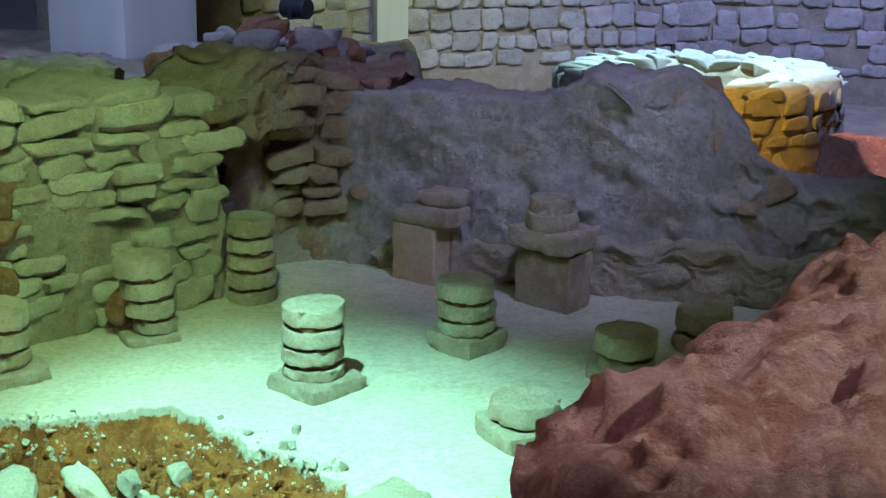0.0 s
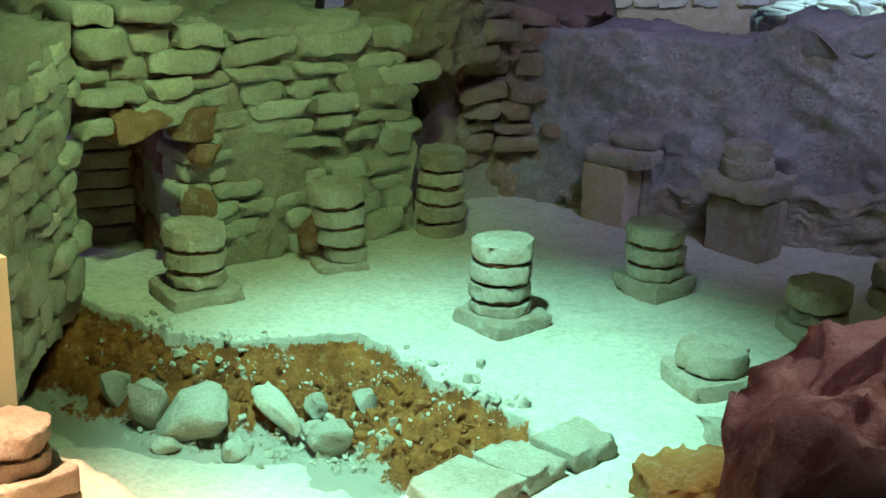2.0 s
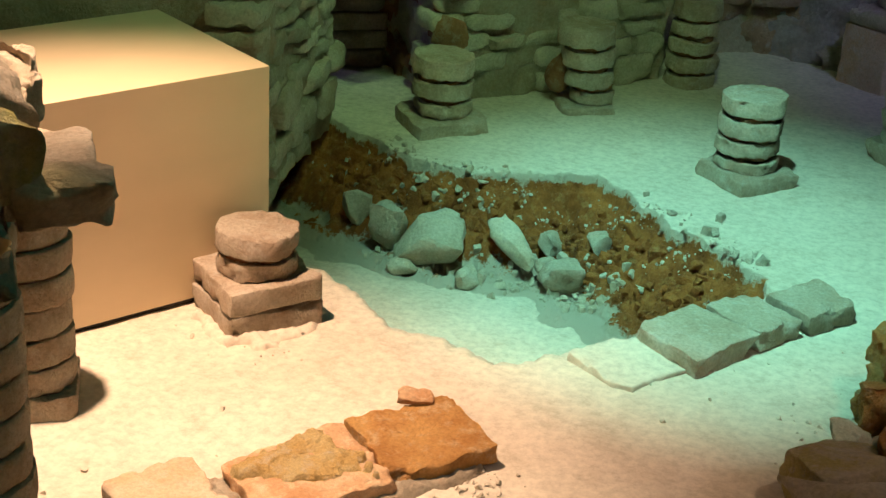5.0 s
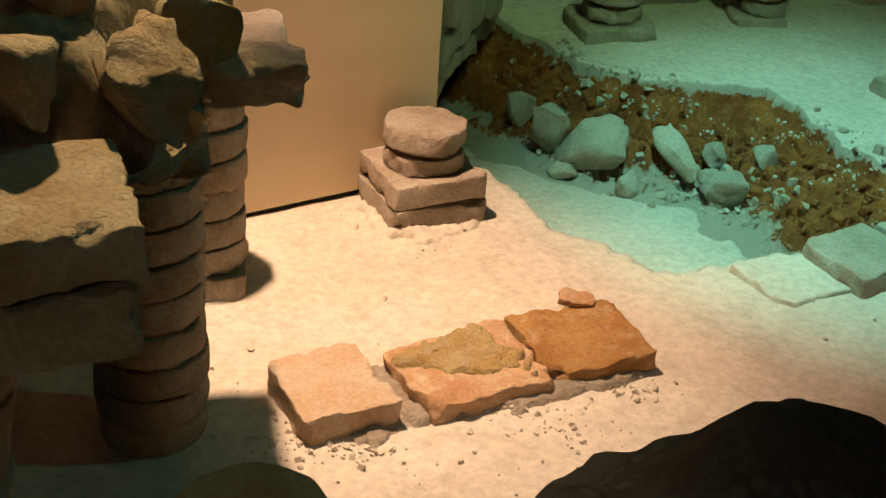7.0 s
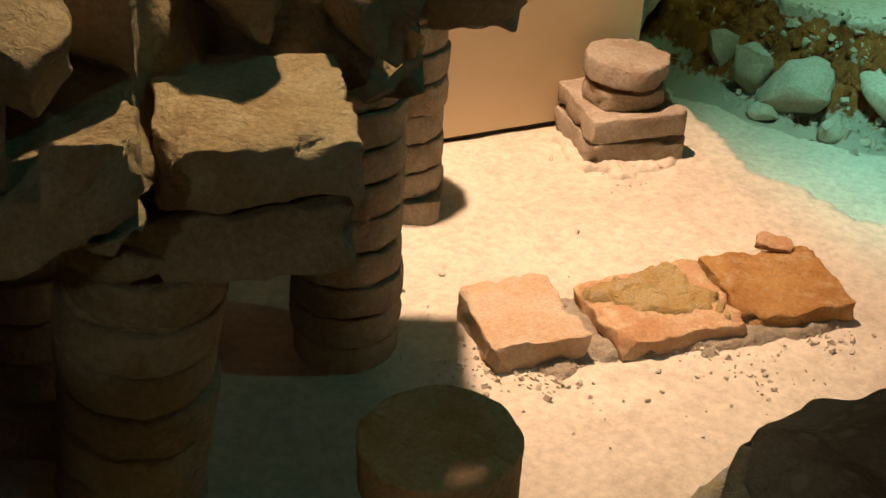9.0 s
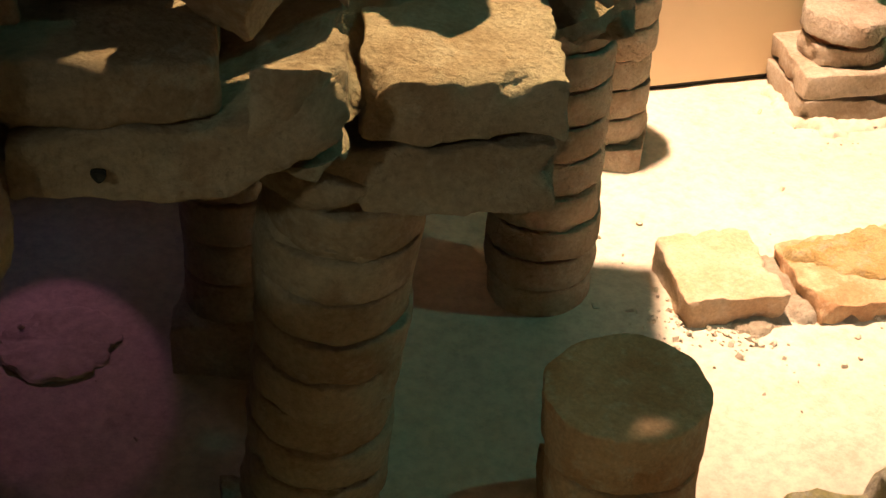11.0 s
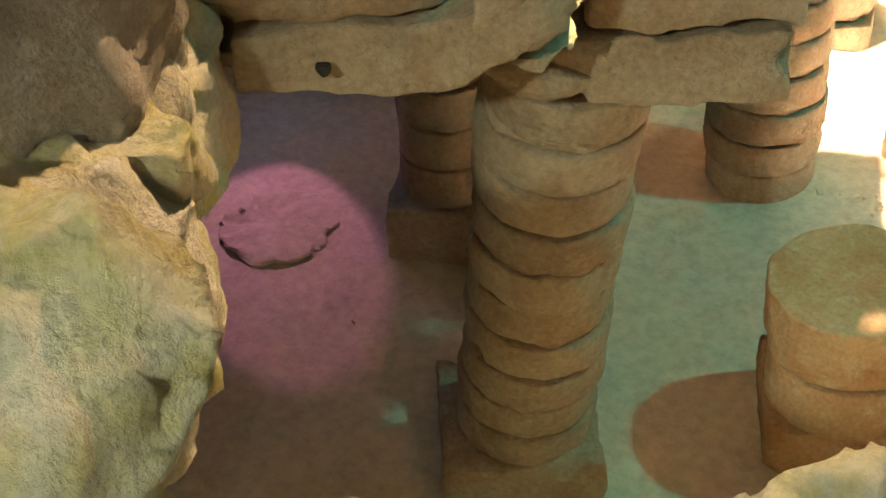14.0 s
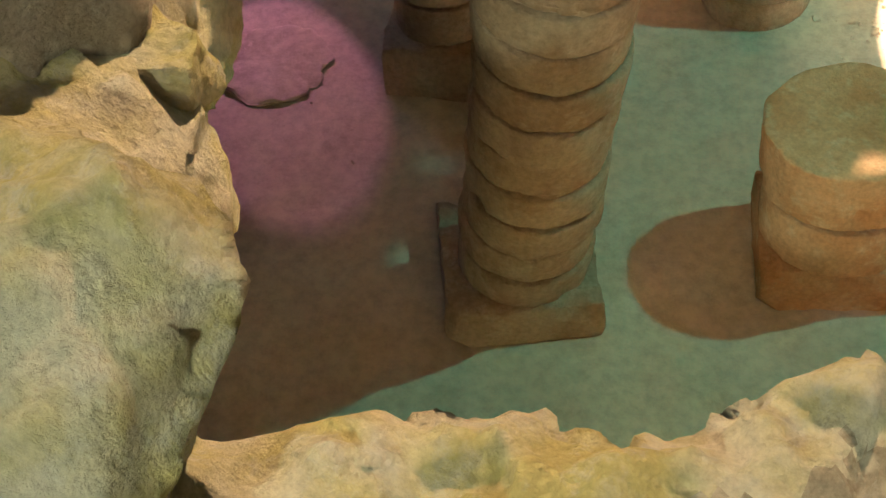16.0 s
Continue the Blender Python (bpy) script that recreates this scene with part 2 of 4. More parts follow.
def plain(name, colour, gloss=0.5, metal=0.0, vary=0.12):
    """Paint or metal with a faint unevenness."""
    m = bpy.data.materials.new(name)
    m.use_nodes = True
    N, L = m.node_tree.nodes, m.node_tree.links
    bsdf = N["Principled BSDF"]
    bsdf.inputs["Roughness"].default_value, bsdf.inputs["Metallic"].default_value = gloss, metal
    n = N.new("ShaderNodeTexNoise")
    n.inputs["Scale"].default_value, n.inputs["Detail"].default_value = 3.5, 8
    r = N.new("ShaderNodeMix")
    r.data_type = "RGBA"
    L.new(n.outputs["Fac"], r.inputs[0])
    r.inputs[6].default_value = (*[c * (1 - vary) for c in colour], 1)
    r.inputs[7].default_value = (*[min(1, c * (1 + vary)) for c in colour], 1)
    L.new(r.outputs[2], bsdf.inputs["Base Color"])
    b = N.new("ShaderNodeBump")
    b.inputs["Strength"].default_value, b.inputs["Distance"].default_value = 0.08, 0.004
    L.new(n.outputs["Fac"], b.inputs["Height"])
    L.new(b.outputs[0], bsdf.inputs["Normal"])
    return m


MORTAR = stone("mortar_floor", (0.60, 0.53, 0.42), (0.55, 0.48, 0.375), (0.47, 0.40, 0.305), 3.0, 0.26, 0.92, 0.0, pits=0.12)
SOIL = stone("orange_soil", (0.44, 0.15, 0.035), (0.26, 0.08, 0.018), (0.46, 0.22, 0.08), 9.0, 0.9, 0.98, 0.0)
PALE_TILE = stone("pale_orange_tile", (0.60, 0.47, 0.33), (0.56, 0.38, 0.23), (0.60, 0.50, 0.38), 8.0, 0.5, 0.9, 0.1, pits=0.1)
CLAY = stone("fired_clay", (0.54, 0.45, 0.34), (0.44, 0.33, 0.23), (0.60, 0.53, 0.43), 7.0, 0.75, 0.92, 0.25, pits=0.2)
TILE = stone("orange_tile", (0.58, 0.38, 0.22), (0.50, 0.27, 0.13), (0.62, 0.50, 0.33), 8.0, 0.6, 0.9, 0.2, pits=0.15)
LIME_STONE = stone("limestone", (0.50, 0.44, 0.34), (0.42, 0.35, 0.25), (0.56, 0.48, 0.34), 7.0, 0.6, 0.95, 0.35)
WALL_MORTAR = stone("wall_mortar", (0.46, 0.39, 0.29), (0.38, 0.31, 0.22), (0.42, 0.29, 0.19), 6.0, 0.8, 0.97, 0.0)
PLASTER = stone("old_plaster", (0.42, 0.37, 0.33), (0.33, 0.28, 0.25), (0.46, 0.34, 0.26), 3.0, 0.9, 0.93, 0.0)
CONGLOMERATE = stone("conglomerate", (0.52, 0.45, 0.37), (0.40, 0.33, 0.25), (0.60, 0.55, 0.48), 13.0, 1.0, 0.97, 0.1, fleck=30.0)
OCHRE_STONE = stone("ochre_stone", (0.62, 0.56, 0.45), (0.52, 0.45, 0.20), (0.58, 0.55, 0.50), 7.0, 1.0, 0.95, 0.15)
BROWN_STONE = stone("brown_stone", (0.42, 0.29, 0.20), (0.34, 0.21, 0.13), (0.46, 0.38, 0.29), 7.0, 0.8, 0.96, 0.3)
RED_JAMB = stone("red_stained_masonry", (0.40, 0.20, 0.10), (0.30, 0.15, 0.08), (0.44, 0.36, 0.25), 6.0, 0.9, 0.97, 0.2)
FAR_STONE = stone("far_stone", (0.50, 0.46, 0.40), (0.42, 0.38, 0.33), (0.34, 0.28, 0.24), 4.0, 0.6, 0.95, 0.3)
YELLOW_CRUST = stone("yellow_crust", (0.62, 0.47, 0.22), (0.58, 0.38, 0.14), (0.60, 0.50, 0.34), 12.0, 0.9, 0.96, 0.1)
ORANGE_STONE = stone("orange_stone", (0.54, 0.30, 0.10), (0.42, 0.20, 0.06), (0.58, 0.42, 0.24), 8.0, 0.9, 0.95, 0.2)
PINK_ROCK = stone("pink_conglomerate", (0.54, 0.45, 0.40), (0.38, 0.25, 0.20), (0.64, 0.58, 0.53), 13.0, 1.0, 0.97, 0.1, fleck=19.0)
RED_EARTH = stone("red_earth", (0.36, 0.18, 0.09), (0.28, 0.12, 0.06), (0.40, 0.28, 0.18), 8.0, 0.8, 0.98, 0.0)


def crusted(m, pale, lo, hi):
    """Bare soil between a pale crust at the lip and pale dust at the foot, with clods of crust in between."""
    N, L = m.node_tree.nodes, m.node_tree.links
    bsdf = N["Principled BSDF"]
    soil = bsdf.inputs["Base Color"].links[0].from_socket
    geo, split = N.new("ShaderNodeNewGeometry"), N.new("ShaderNodeSeparateXYZ")
    L.new(geo.outputs["Position"], split.inputs[0])

    def calc(kind, x, y, z=None):
        n = N.new("ShaderNodeMath")
        n.operation = kind
        for slot, value in enumerate((x, y, z)):
            if isinstance(value, (int, float)):
                n.inputs[slot].default_value = value
            elif value is not None:
                L.new(value, n.inputs[slot])
        return n.outputs[0]

    def cloud(size, roughness):
        n = N.new("ShaderNodeTexNoise")
        n.inputs["Scale"].default_value, n.inputs["Detail"].default_value, n.inputs["Roughness"].default_value = size, 7, roughness
        L.new(geo.outputs["Position"], n.inputs["Vector"])
        return calc("SUBTRACT", n.outputs["Fac"], 0.5)

    z = calc("MULTIPLY_ADD", cloud(14.0, 0.7), 0.16, split.outputs["Z"])
    top, foot = calc("SUBTRACT", z, hi), calc("SUBTRACT", lo, z)
    clod = calc("MULTIPLY_ADD", cloud(8.0, 0.68), 0.30, -0.046)
    fac = calc("MAXIMUM", calc("MAXIMUM", top, foot), clod)
    edge = N.new("ShaderNodeMapRange")
    edge.inputs["From Min"].default_value, edge.inputs["From Max"].default_value = -0.004, 0.008
    L.new(fac, edge.inputs["Value"])
    mixer = N.new("ShaderNodeMix")
    mixer.data_type = "RGBA"
    L.new(edge.outputs[0], mixer.inputs[0])
    L.new(soil, mixer.inputs[6])
    mixer.inputs[7].default_value = (*pale, 1)
    L.new(mixer.outputs[2], bsdf.inputs["Base Color"])


crusted(SOIL, (0.52, 0.45, 0.35), -0.225, -0.028)
CREAM = plain("cream_paint", (0.66, 0.52, 0.33), 0.45)
PILLAR_PAINT = plain("pillar_render", (0.62, 0.60, 0.54), 0.7)
# near-black that paints in the shade of the box gap and slab hole
SHADE_BLACK = plain("painted_gap_shade", (0.02, 0.018, 0.015), 0.9)
STEEL = plain("steel", (0.55, 0.56, 0.58), 0.35, 1.0)
BLACK = plain("black_metal", (0.03, 0.03, 0.035), 0.5)
# mid-grey for the unseen hall shell, raised so that it bounces light
BOUNCE_GREY = plain("hall_bounce_grey", (0.45, 0.43, 0.42), 0.95)


# ---- the setting ----
def near_line(p, line):
    """Distance of plan points p from a polyline."""
    best = np.full(len(p), 1e9)
    for a, b in zip(line[:-1], line[1:]):
        a, d = np.array(a), np.subtract(b, a)
        s = np.clip(((p - a) @ d) / (d @ d), 0, 1)
        best = np.minimum(best, np.linalg.norm(p - a - s[:, None] * d, axis=1))
    return best


def inside(p, poly):
    x, y = p[:, 0], p[:, 1]
    out = np.zeros(len(p), bool)
    for (x0, y0), (x1, y1) in zip(poly, poly[1:] + poly[:1]):
        if y0 != y1:
            out ^= ((y0 > y) != (y1 > y)) & (x < (x1 - x0) * (y - y0) / (y1 - y0) + x0)
    return out


def field(x0, x1, y0, y1, step):
    nx, ny = int(round((x1 - x0) / step)) + 1, int(round((y1 - y0) / step)) + 1
    gx, gy = np.meshgrid(np.linspace(x0, x1, nx), np.linspace(y0, y1, ny), indexing="ij")
    return np.c_[gx.ravel(), gy.ravel()], grid_faces(nx, ny)


# the dug trench in the floor: its broken far lip and its soft near lip
LIP_FAR = [(-2.1, 4.72), (-1.87, 4.63), (-1.6, 4.45), (-1.33, 4.42), (-1.07, 4.49), (-0.92, 4.58), (-0.76, 4.36), (-0.55, 4.17), (-0.30, 4.0), (-0.22, 3.86)]
LIP_NEAR = [(-0.22, 3.86), (-0.40, 3.66), (-0.56, 3.42), (-0.66, 3.30), (-0.74, 3.24), (-0.87, 3.12), (-1.07, 3.18), (-1.23, 3.27), (-1.42, 3.40), (-1.60, 3.52), (-1.9, 3.6), (-2.2, 3.9)]
TRENCH = LIP_FAR + LIP_NEAR


def floor_height(p):
    q = np.c_[p, np.zeros(len(p))]
    wob = p + 0.030 * np.stack([rough(q, 0.13, 3, 5, 0.6), rough(q, 0.13, 7, 5, 0.6)], -1)
    far, near, within = near_line(wob, LIP_FAR), near_line(wob, LIP_NEAR), inside(wob, TRENCH)
    drop = 0.062 * ease(far / 0.014) + 0.07 * ease((far - 0.015) / 0.10) + 0.125 * ease((far - 0.08) / 0.24) + 0.042 * rough(q, 0.11, 21, 5, 0.62) * ease(far / 0.05) * ease((0.42 - far) / 0.1)
    z = -np.minimum(drop, 0.26 * ease(near / 0.14)) * within
    return z + 0.006 * rough(q, 0.35, 1, 3) + 0.003 * rough(q, 0.06, 5, 3), far, near, within


def spaced(lo, hi, fine_lo, fine_hi, coarse, fine):
    return np.unique(np.r_[np.arange(lo, fine_lo, coarse), np.arange(fine_lo, fine_hi, fine), np.arange(fine_hi, hi + coarse, coarse)].round(4))


def build_floor():
    xs, ys = spaced(-3.6, 2.4, -2.05, -0.2, 0.03, 0.005), spaced(0.0, 7.0, 3.7, 4.75, 0.03, 0.005)
    gx, gy = np.meshgrid(xs, ys, indexing="ij")
    p, faces = np.c_[gx.ravel(), gy.ravel()], grid_faces(len(xs), len(ys))
    z, far, near, within = floor_height(p)
    me = mesh("floor", np.c_[p, z], faces)
    me.materials.append(MORTAR)
    me.materials.append(SOIL)
    q = np.c_[p, z]
    dirt = within & (far < 0.42) & (near > 0.07)
    flags = dirt[np.array(faces)].sum(1) >= 2
    me.polygons.foreach_set("material_index", flags.astype(int).tolist())
    put("floor", me, None, label="uneven pale mortar floor with a dug trench", category="floor", kind="structure")


build_floor()


def wall_body(name, line, thick, top, material, seed, relief=0.03, lump=0.16, step=0.02, base=-0.02, label="", batter=0.0):
    """A ruined wall along a plan line (its face on the right-hand side), with a ragged top given by top(s), s in metres along it."""
    pts, run = [], 0.0
    for (ax, ay), (bx, by) in zip(line[:-1], line[1:]):
        d = Vector((bx - ax, by - ay))
        n = max(2, int(d.length / step))
        for k in range(n):
            pts.append((ax + d.x * k / n, ay + d.y * k / n, run + d.length * k / n, d.normalized().x, d.normalized().y))
        run += d.length
    pts.append((*line[-1], run, *pts[-1][3:]))
    rows, depth = 40, 10
    v = []
    for x, y, s, dx, dy in pts:
        nx, ny, t = dy, -dx, top(s)
        ring = [(0.0, base + (t - base) * k / rows) for k in range(rows + 1)]
        ring += [(-thick * k / depth, t) for k in range(1, depth + 1)]
        ring += [(-thick, base + (t - base) * (1 - k / 4)) for k in range(1, 5)]
        v += [(x + nx * (o - batter * z), y + ny * (o - batter * z), z) for o, z in ring]
    m = rows + 1 + depth + 4
    v = shove(np.array(v), lump, relief, seed, 5)
    v = v + 0.45 * relief * np.stack([rough(v, 0.05, seed + k, 3, 0.65) for k in (7, 8, 9)], -1)
    faces = grid_faces(len(pts), m)
    faces += [list(range(m))[::-1], [(len(pts) - 1) * m + k for k in range(m)]]
    return put(name, mesh(name, v, faces), material, label=label, category="wall", kind="structure")


def courses(parent, line, z0, top, rows_h, lengths, depth, material, seed, jut=0.03, name="stone", gap=0.006, skip=0.04, most=300, flat=0.0, out=0.0):
    """Stones laid in uneven courses on the face of a wall, each a piece of its own."""
    rng = np.random.default_rng(seed)
    stock = {}
    a, b = Vector((*line[0], 0)), Vector((*line[1], 0))
    d = (b - a).normalized()
    n, full, turn = Vector((d.y, -d.x, 0)), (b - a).length, math.atan2(d.y, d.x)
    z, made = z0, 0
    inverse = parent.matrix_world.inverted() if parent else Matrix()
    while z < 4:
        h = rng.uniform(*rows_h)
        s = rng.uniform(-0.08, 0.0)
        while s < full:
            w = rng.uniform(*lengths) * (1.35 if flat and z > flat else 1)
            hh = h * rng.uniform(0.62, 1.12)
            mid = s + w / 2
            if 0 < mid < full and z + hh * 0.6 < top(mid) and rng.uniform() > skip and made < most:
                w2, h2 = round(w / 0.05) * 0.05, round(hh / 0.02) * 0.02
                key = (w2, h2, int(rng.integers(0, 3)))
                if key not in stock:
                    stock[key] = wall_stone(w2, depth, h2, seed * 31 + len(stock))
                me = stock[key]
                place = a + d * mid + n * (out + rng.uniform(-jut, jut) - depth / 2 + 0.026)
                at = Matrix.Translation((place.x, place.y, z + hh / 2)) @ Matrix.Rotation(turn + rng.uniform(-0.06, 0.06), 4, "Z") @ Matrix.Rotation(rng.normal() * 0.07, 4, "Y") @ Matrix.Diagonal(((w - gap) / w2, 1, (hh - gap) / h2, 1))
                put(name, me, material, parent, inverse @ at)
                made += 1
            s += w
        z += h
        if all(z > top(k * full / 20) for k in range(21)):
            break
    return made


def plateau(p, faces, deep, z, foot, rows, lump, amount, seed, taper=0.0, centre=(0.0, 0.0)):
    """Ground with a sheer broken edge: the part of a field that is inside (deep > 0), with a skirt down to foot."""
    keep = [f for f in faces if deep[f].min() > -0.012]
    used = sorted({k for f in keep for k in f})
    index = {k: n for n, k in enumerate(used)}
    v = np.c_[p, z][used]
    keep = [[index[k] for k in f] for f in keep]
    count = {}
    for f in keep:
        for a, b in zip(f, f[1:] + f[:1]):
            count[(a, b)] = count.get((a, b), 0) + 1
    rim = [(a, b) for (a, b) in count if (b, a) not in count]
    ids = sorted({k for e in rim for k in e})
    smooth = {k: v[k, :2].copy() for k in ids}
    for _ in range(2):
        total = {k: [smooth[k], 1] for k in ids}
        for a, b in rim:
            total[a] = [total[a][0] + smooth[b], total[a][1] + 1]
            total[b] = [total[b][0] + smooth[a], total[b][1] + 1]
        smooth = {k: t / n for k, (t, n) in total.items()}
    for k in ids:
        v[k, :2] = smooth[k]
    levels, extra, at = np.linspace(0, 1, rows + 1)[1:], [], {}
    for n, s in enumerate(levels):
        for k in ids:
            at[(k, n)] = len(v) + len(extra)
            extra.append((v[k, 0] + (centre[0] - v[k, 0]) * taper * s, v[k, 1] + (centre[1] - v[k, 1]) * taper * s, v[k, 2] + (foot(v[k, 0], v[k, 1]) - v[k, 2]) * s))
    v = np.r_[v, np.array(extra)]
    skirt = []
    for a, b in rim:
        for n in range(rows):
            skirt.append([b, a, at[(a, 0)], at[(b, 0)]] if n == 0 else [at[(b, n - 1)], at[(a, n - 1)], at[(a, n)], at[(b, n)]])
    return shove(v, lump, amount, seed, 5), keep + skirt


def profile(*knots, jag=0.03, seed=0):
    """A ragged wall top through (metres along, height) knots."""
    xs, zs = zip(*knots)

    def top(s):
        return float(np.interp(s, xs, zs) + jag * rough(np.array([[s, 0.3, seed]]), 0.12, seed, 3)[0])
    return top


# -- masonry wall with a doorway-like gap, left of the round pillars
LEFT_TOP = profile((0, 0.86), (0.25, 0.90), (0.6, 0.93), (1.02, 0.82), seed=2)
wall_left = wall_body("wall_left", [(-1.645, 5.03), (-0.925, 5.75)], 0.55, LEFT_TOP, WALL_MORTAR, 4, 0.022, label="ruined rubble masonry wall of flat stones")
LINE = [(-1.64, 5.02), (-0.92, 5.74)]
courses(wall_left, LINE, 0.0, profile((0, 0.42), (1.02, 0.42), seed=3), (0.07, 0.12), (0.10, 0.24), 0.16, LIME_STONE, 5, 0.016, skip=0.14, out=-0.016, gap=0.0)
courses(wall_left, LINE, 0.43, profile((0, 0.92), (0.6, 0.95), (1.02, 0.86), seed=3), (0.045, 0.085), (0.16, 0.36), 0.24, LIME_STONE, 6, 0.020, skip=0.05, out=-0.008, gap=0.0)

# -- wall beyond the gap, and the stones that bridge the gap
PIER_TOP = profile((0, 1.02), (0.6, 1.03), (1.3, 1.0), seed=8)
wall_pier = wall_body("wall_west", [(-3.2, 3.1), (-2.2, 3.72), (-1.865, 3.82), (-1.955, 4.66), (-2.6, 4.9)], 0.5, PIER_TOP, WALL_MORTAR, 9, 0.02, label="ruined rubble masonry wall end")
courses(wall_pier, [(-1.85, 3.82), (-1.94, 4.66)], 0.0, profile((0, 1.0), (1.4, 1.0), seed=3), (0.06, 0.13), (0.1, 0.26), 0.16, LIME_STONE, 12, 0.014, skip=0.15, out=-0.014, gap=0.0)
wall_gap = wall_body("wall_over_gap", [(-2.5, 4.95), (-1.92, 4.72), (-1.60, 5.08)], 0.5, profile((0, 1.08), (0.6, 1.08), (1.2, 0.9), seed=4), WALL_MORTAR, 14, 0.03, base=0.64, label="masonry bridging a gap in the wall")
courses(wall_gap, [(-1.93, 4.68), (-1.58, 5.03)], 0.60, profile((0, 1.06), (0.2, 1.06), (0.5, 0.92), seed=3), (0.07, 0.12), (0.14, 0.3), 0.2, LIME_STONE, 15, 0.03, skip=0.0)
wall_body("wall_gap_jamb", [(-2.05, 5.43), (-1.66, 5.05)], 0.4, profile((0, 0.68), (1, 0.68), seed=5), RED_JAMB, 16, 0.04, label="reddish eroded jamb of the gap")
wall_body("wall_behind_gap", [(-3.6, 5.7), (-1.4, 6.1)], 0.3, profile((0, 0.9), (3, 0.9), seed=6), WALL_MORTAR, 17, 0.03, label="dark masonry wall behind the gap")

for x, y, z, sx, sy, sz, k in ((-1.76, 4.83, 0.635, 0.26, 0.14, 0.13, 0), (-1.63, 4.99, 0.60, 0.18, 0.13, 0.15, 1), (-1.60, 5.03, 0.46, 0.14, 0.12, 0.13, 2), (-1.62, 5.02, 0.30, 0.13, 0.12, 0.14, 3)):
    put("stone", rock(sx, sy, sz, 330 + k, 8, 4, 0.08, 0.8), RED_JAMB, wall_gap, pose(x, y, z, 0, 5 * k, 45), "red stained broken stone")

# -- recess in the corner
CORNER_TOP = profile((0, 0.84), (0.4, 0.87), (0.9, 0.84), seed=9)
wall_corner = wall_body("wall_corner", [(-0.98, 6.12), (-0.66, 6.36), (-0.18, 6.36)], 0.5, CORNER_TOP, BROWN_STONE, 19, 0.04, label="rough stone wall at the chamber corner")
courses(wall_corner, [(-0.74, 6.26), (-0.30, 6.33)], 0.22, profile((0, 0.88), (0.5, 0.86), seed=3), (0.07, 0.12), (0.14, 0.3), 0.2, BROWN_STONE, 20, 0.04, skip=0.1)
wall_lintel = wall_body("wall_corner_lintel", [(-1.05, 5.66), (-0.80, 5.92), (-0.55, 6.30)], 0.5, profile((0, 0.86), (0.4, 0.97), (0.9, 0.95), seed=7), BROWN_STONE, 22, 0.04, base=0.66, label="overhanging masonry above a dark recess")
courses(wall_lintel, [(-0.94, 5.76), (-0.60, 6.22)], 0.66, profile((0, 0.86), (0.6, 0.94), seed=3), (0.06, 0.1), (0.14, 0.3), 0.22, BROWN_STONE, 23, 0.04, skip=0.0)

# -- plastered wall at the far side
BACK_TOP = profile((0, 0.82), (0.43, 0.87), (0.90, 0.84), (0.95, 0.91), (1.09, 0.955), (1.27, 0.985), (1.47, 0.965), (1.60, 0.89), (1.68, 0.78), (1.73, 0.63), (1.86, 0.57), (1.95, 0.53), (4.0, 0.50), jag=0.018, seed=11)
wall_back = wall_body("wall_back", [(-0.62, 6.40), (-0.38, 6.30), (0.55, 6.04), (1.16, 5.90), (1.5, 5.86), (2.9, 5.6)], 0.30, lambda s: BACK_TOP(max(0.0, s - 0.26)) - 0.05, PLASTER, 25, 0.034, 0.2, label="grey plastered wall with a broken top")
FOOT_TOP = profile((0, 0.08), (0.5, 0.14), (1.0, 0.2), (1.4, 0.22), (2.4, 0.2), jag=0.02, seed=12)
wall_body("wall_back_footing", [(-0.30, 6.22), (0.55, 5.93), (1.2, 5.72), (2.9, 5.4)], 0.3, FOOT_TOP, WALL_MORTAR, 27, 0.035, label="stepped rubble footing below the plaster")
rng = np.random.default_rng(5)
for k, (x, y, z, sx, sy, sz, rz, mat) in enumerate((
        (0.70, 6.08, 0.81, 0.26, 0.26, 0.18, -15, PLASTER), (0.87, 6.05, 0.83, 0.20, 0.26, 0.20, -16, PLASTER), (1.03, 6.02, 0.83, 0.22, 0.22, 0.18, 30, BROWN_STONE),
        (1.18, 6.0, 0.61, 0.18, 0.24, 0.26, 10, BROWN_STONE), (1.26, 5.98, 0.46, 0.18, 0.24, 0.24, 40, BROWN_STONE), (1.42, 5.93, 0.46, 0.18, 0.24, 0.16, 20, BROWN_STONE))):
    put("stone", rock(sx, sy, sz, 300 + k, 8, 4, 0.07, 0.4), mat, wall_back, pose(x, y, z, rng.uniform(-8, 8), rng.uniform(-8, 8), rz))


# -- rising bank of rubble behind the masonry walls
def build_bank():
    p, faces = field(-5.0, 0.1, 5.3, 10.6, 0.04)
    q = np.c_[p, p[:, 0] * 0]
    edge = ease((p[:, 1] - (5.45 + 0.9 * (p[:, 0] + 1.6)).clip(5.35, 6.35)) / 0.25)
    z = 0.84 - 0.075 * (p[:, 1] - 5.4) + 0.05 * rough(q, 0.5, 3, 5) + 0.10 * np.exp(-((p[:, 0] + 0.6) ** 2 + (p[:, 1] - 6.9) ** 2) / 0.12)
    z = np.where(edge > 0, z * edge, -0.1) - 1.2 * ease((p[:, 0] + 0.30 + 0.08 * rough(q, 0.3, 5, 3)) / 0.3)
    put("ground_bank", mesh("ground_bank", shove(np.c_[p, z], 0.12, 0.02, 8), faces), WALL_MORTAR, label="bank of earth and rubble behind the walls", category="ground", kind="structure")


build_bank()

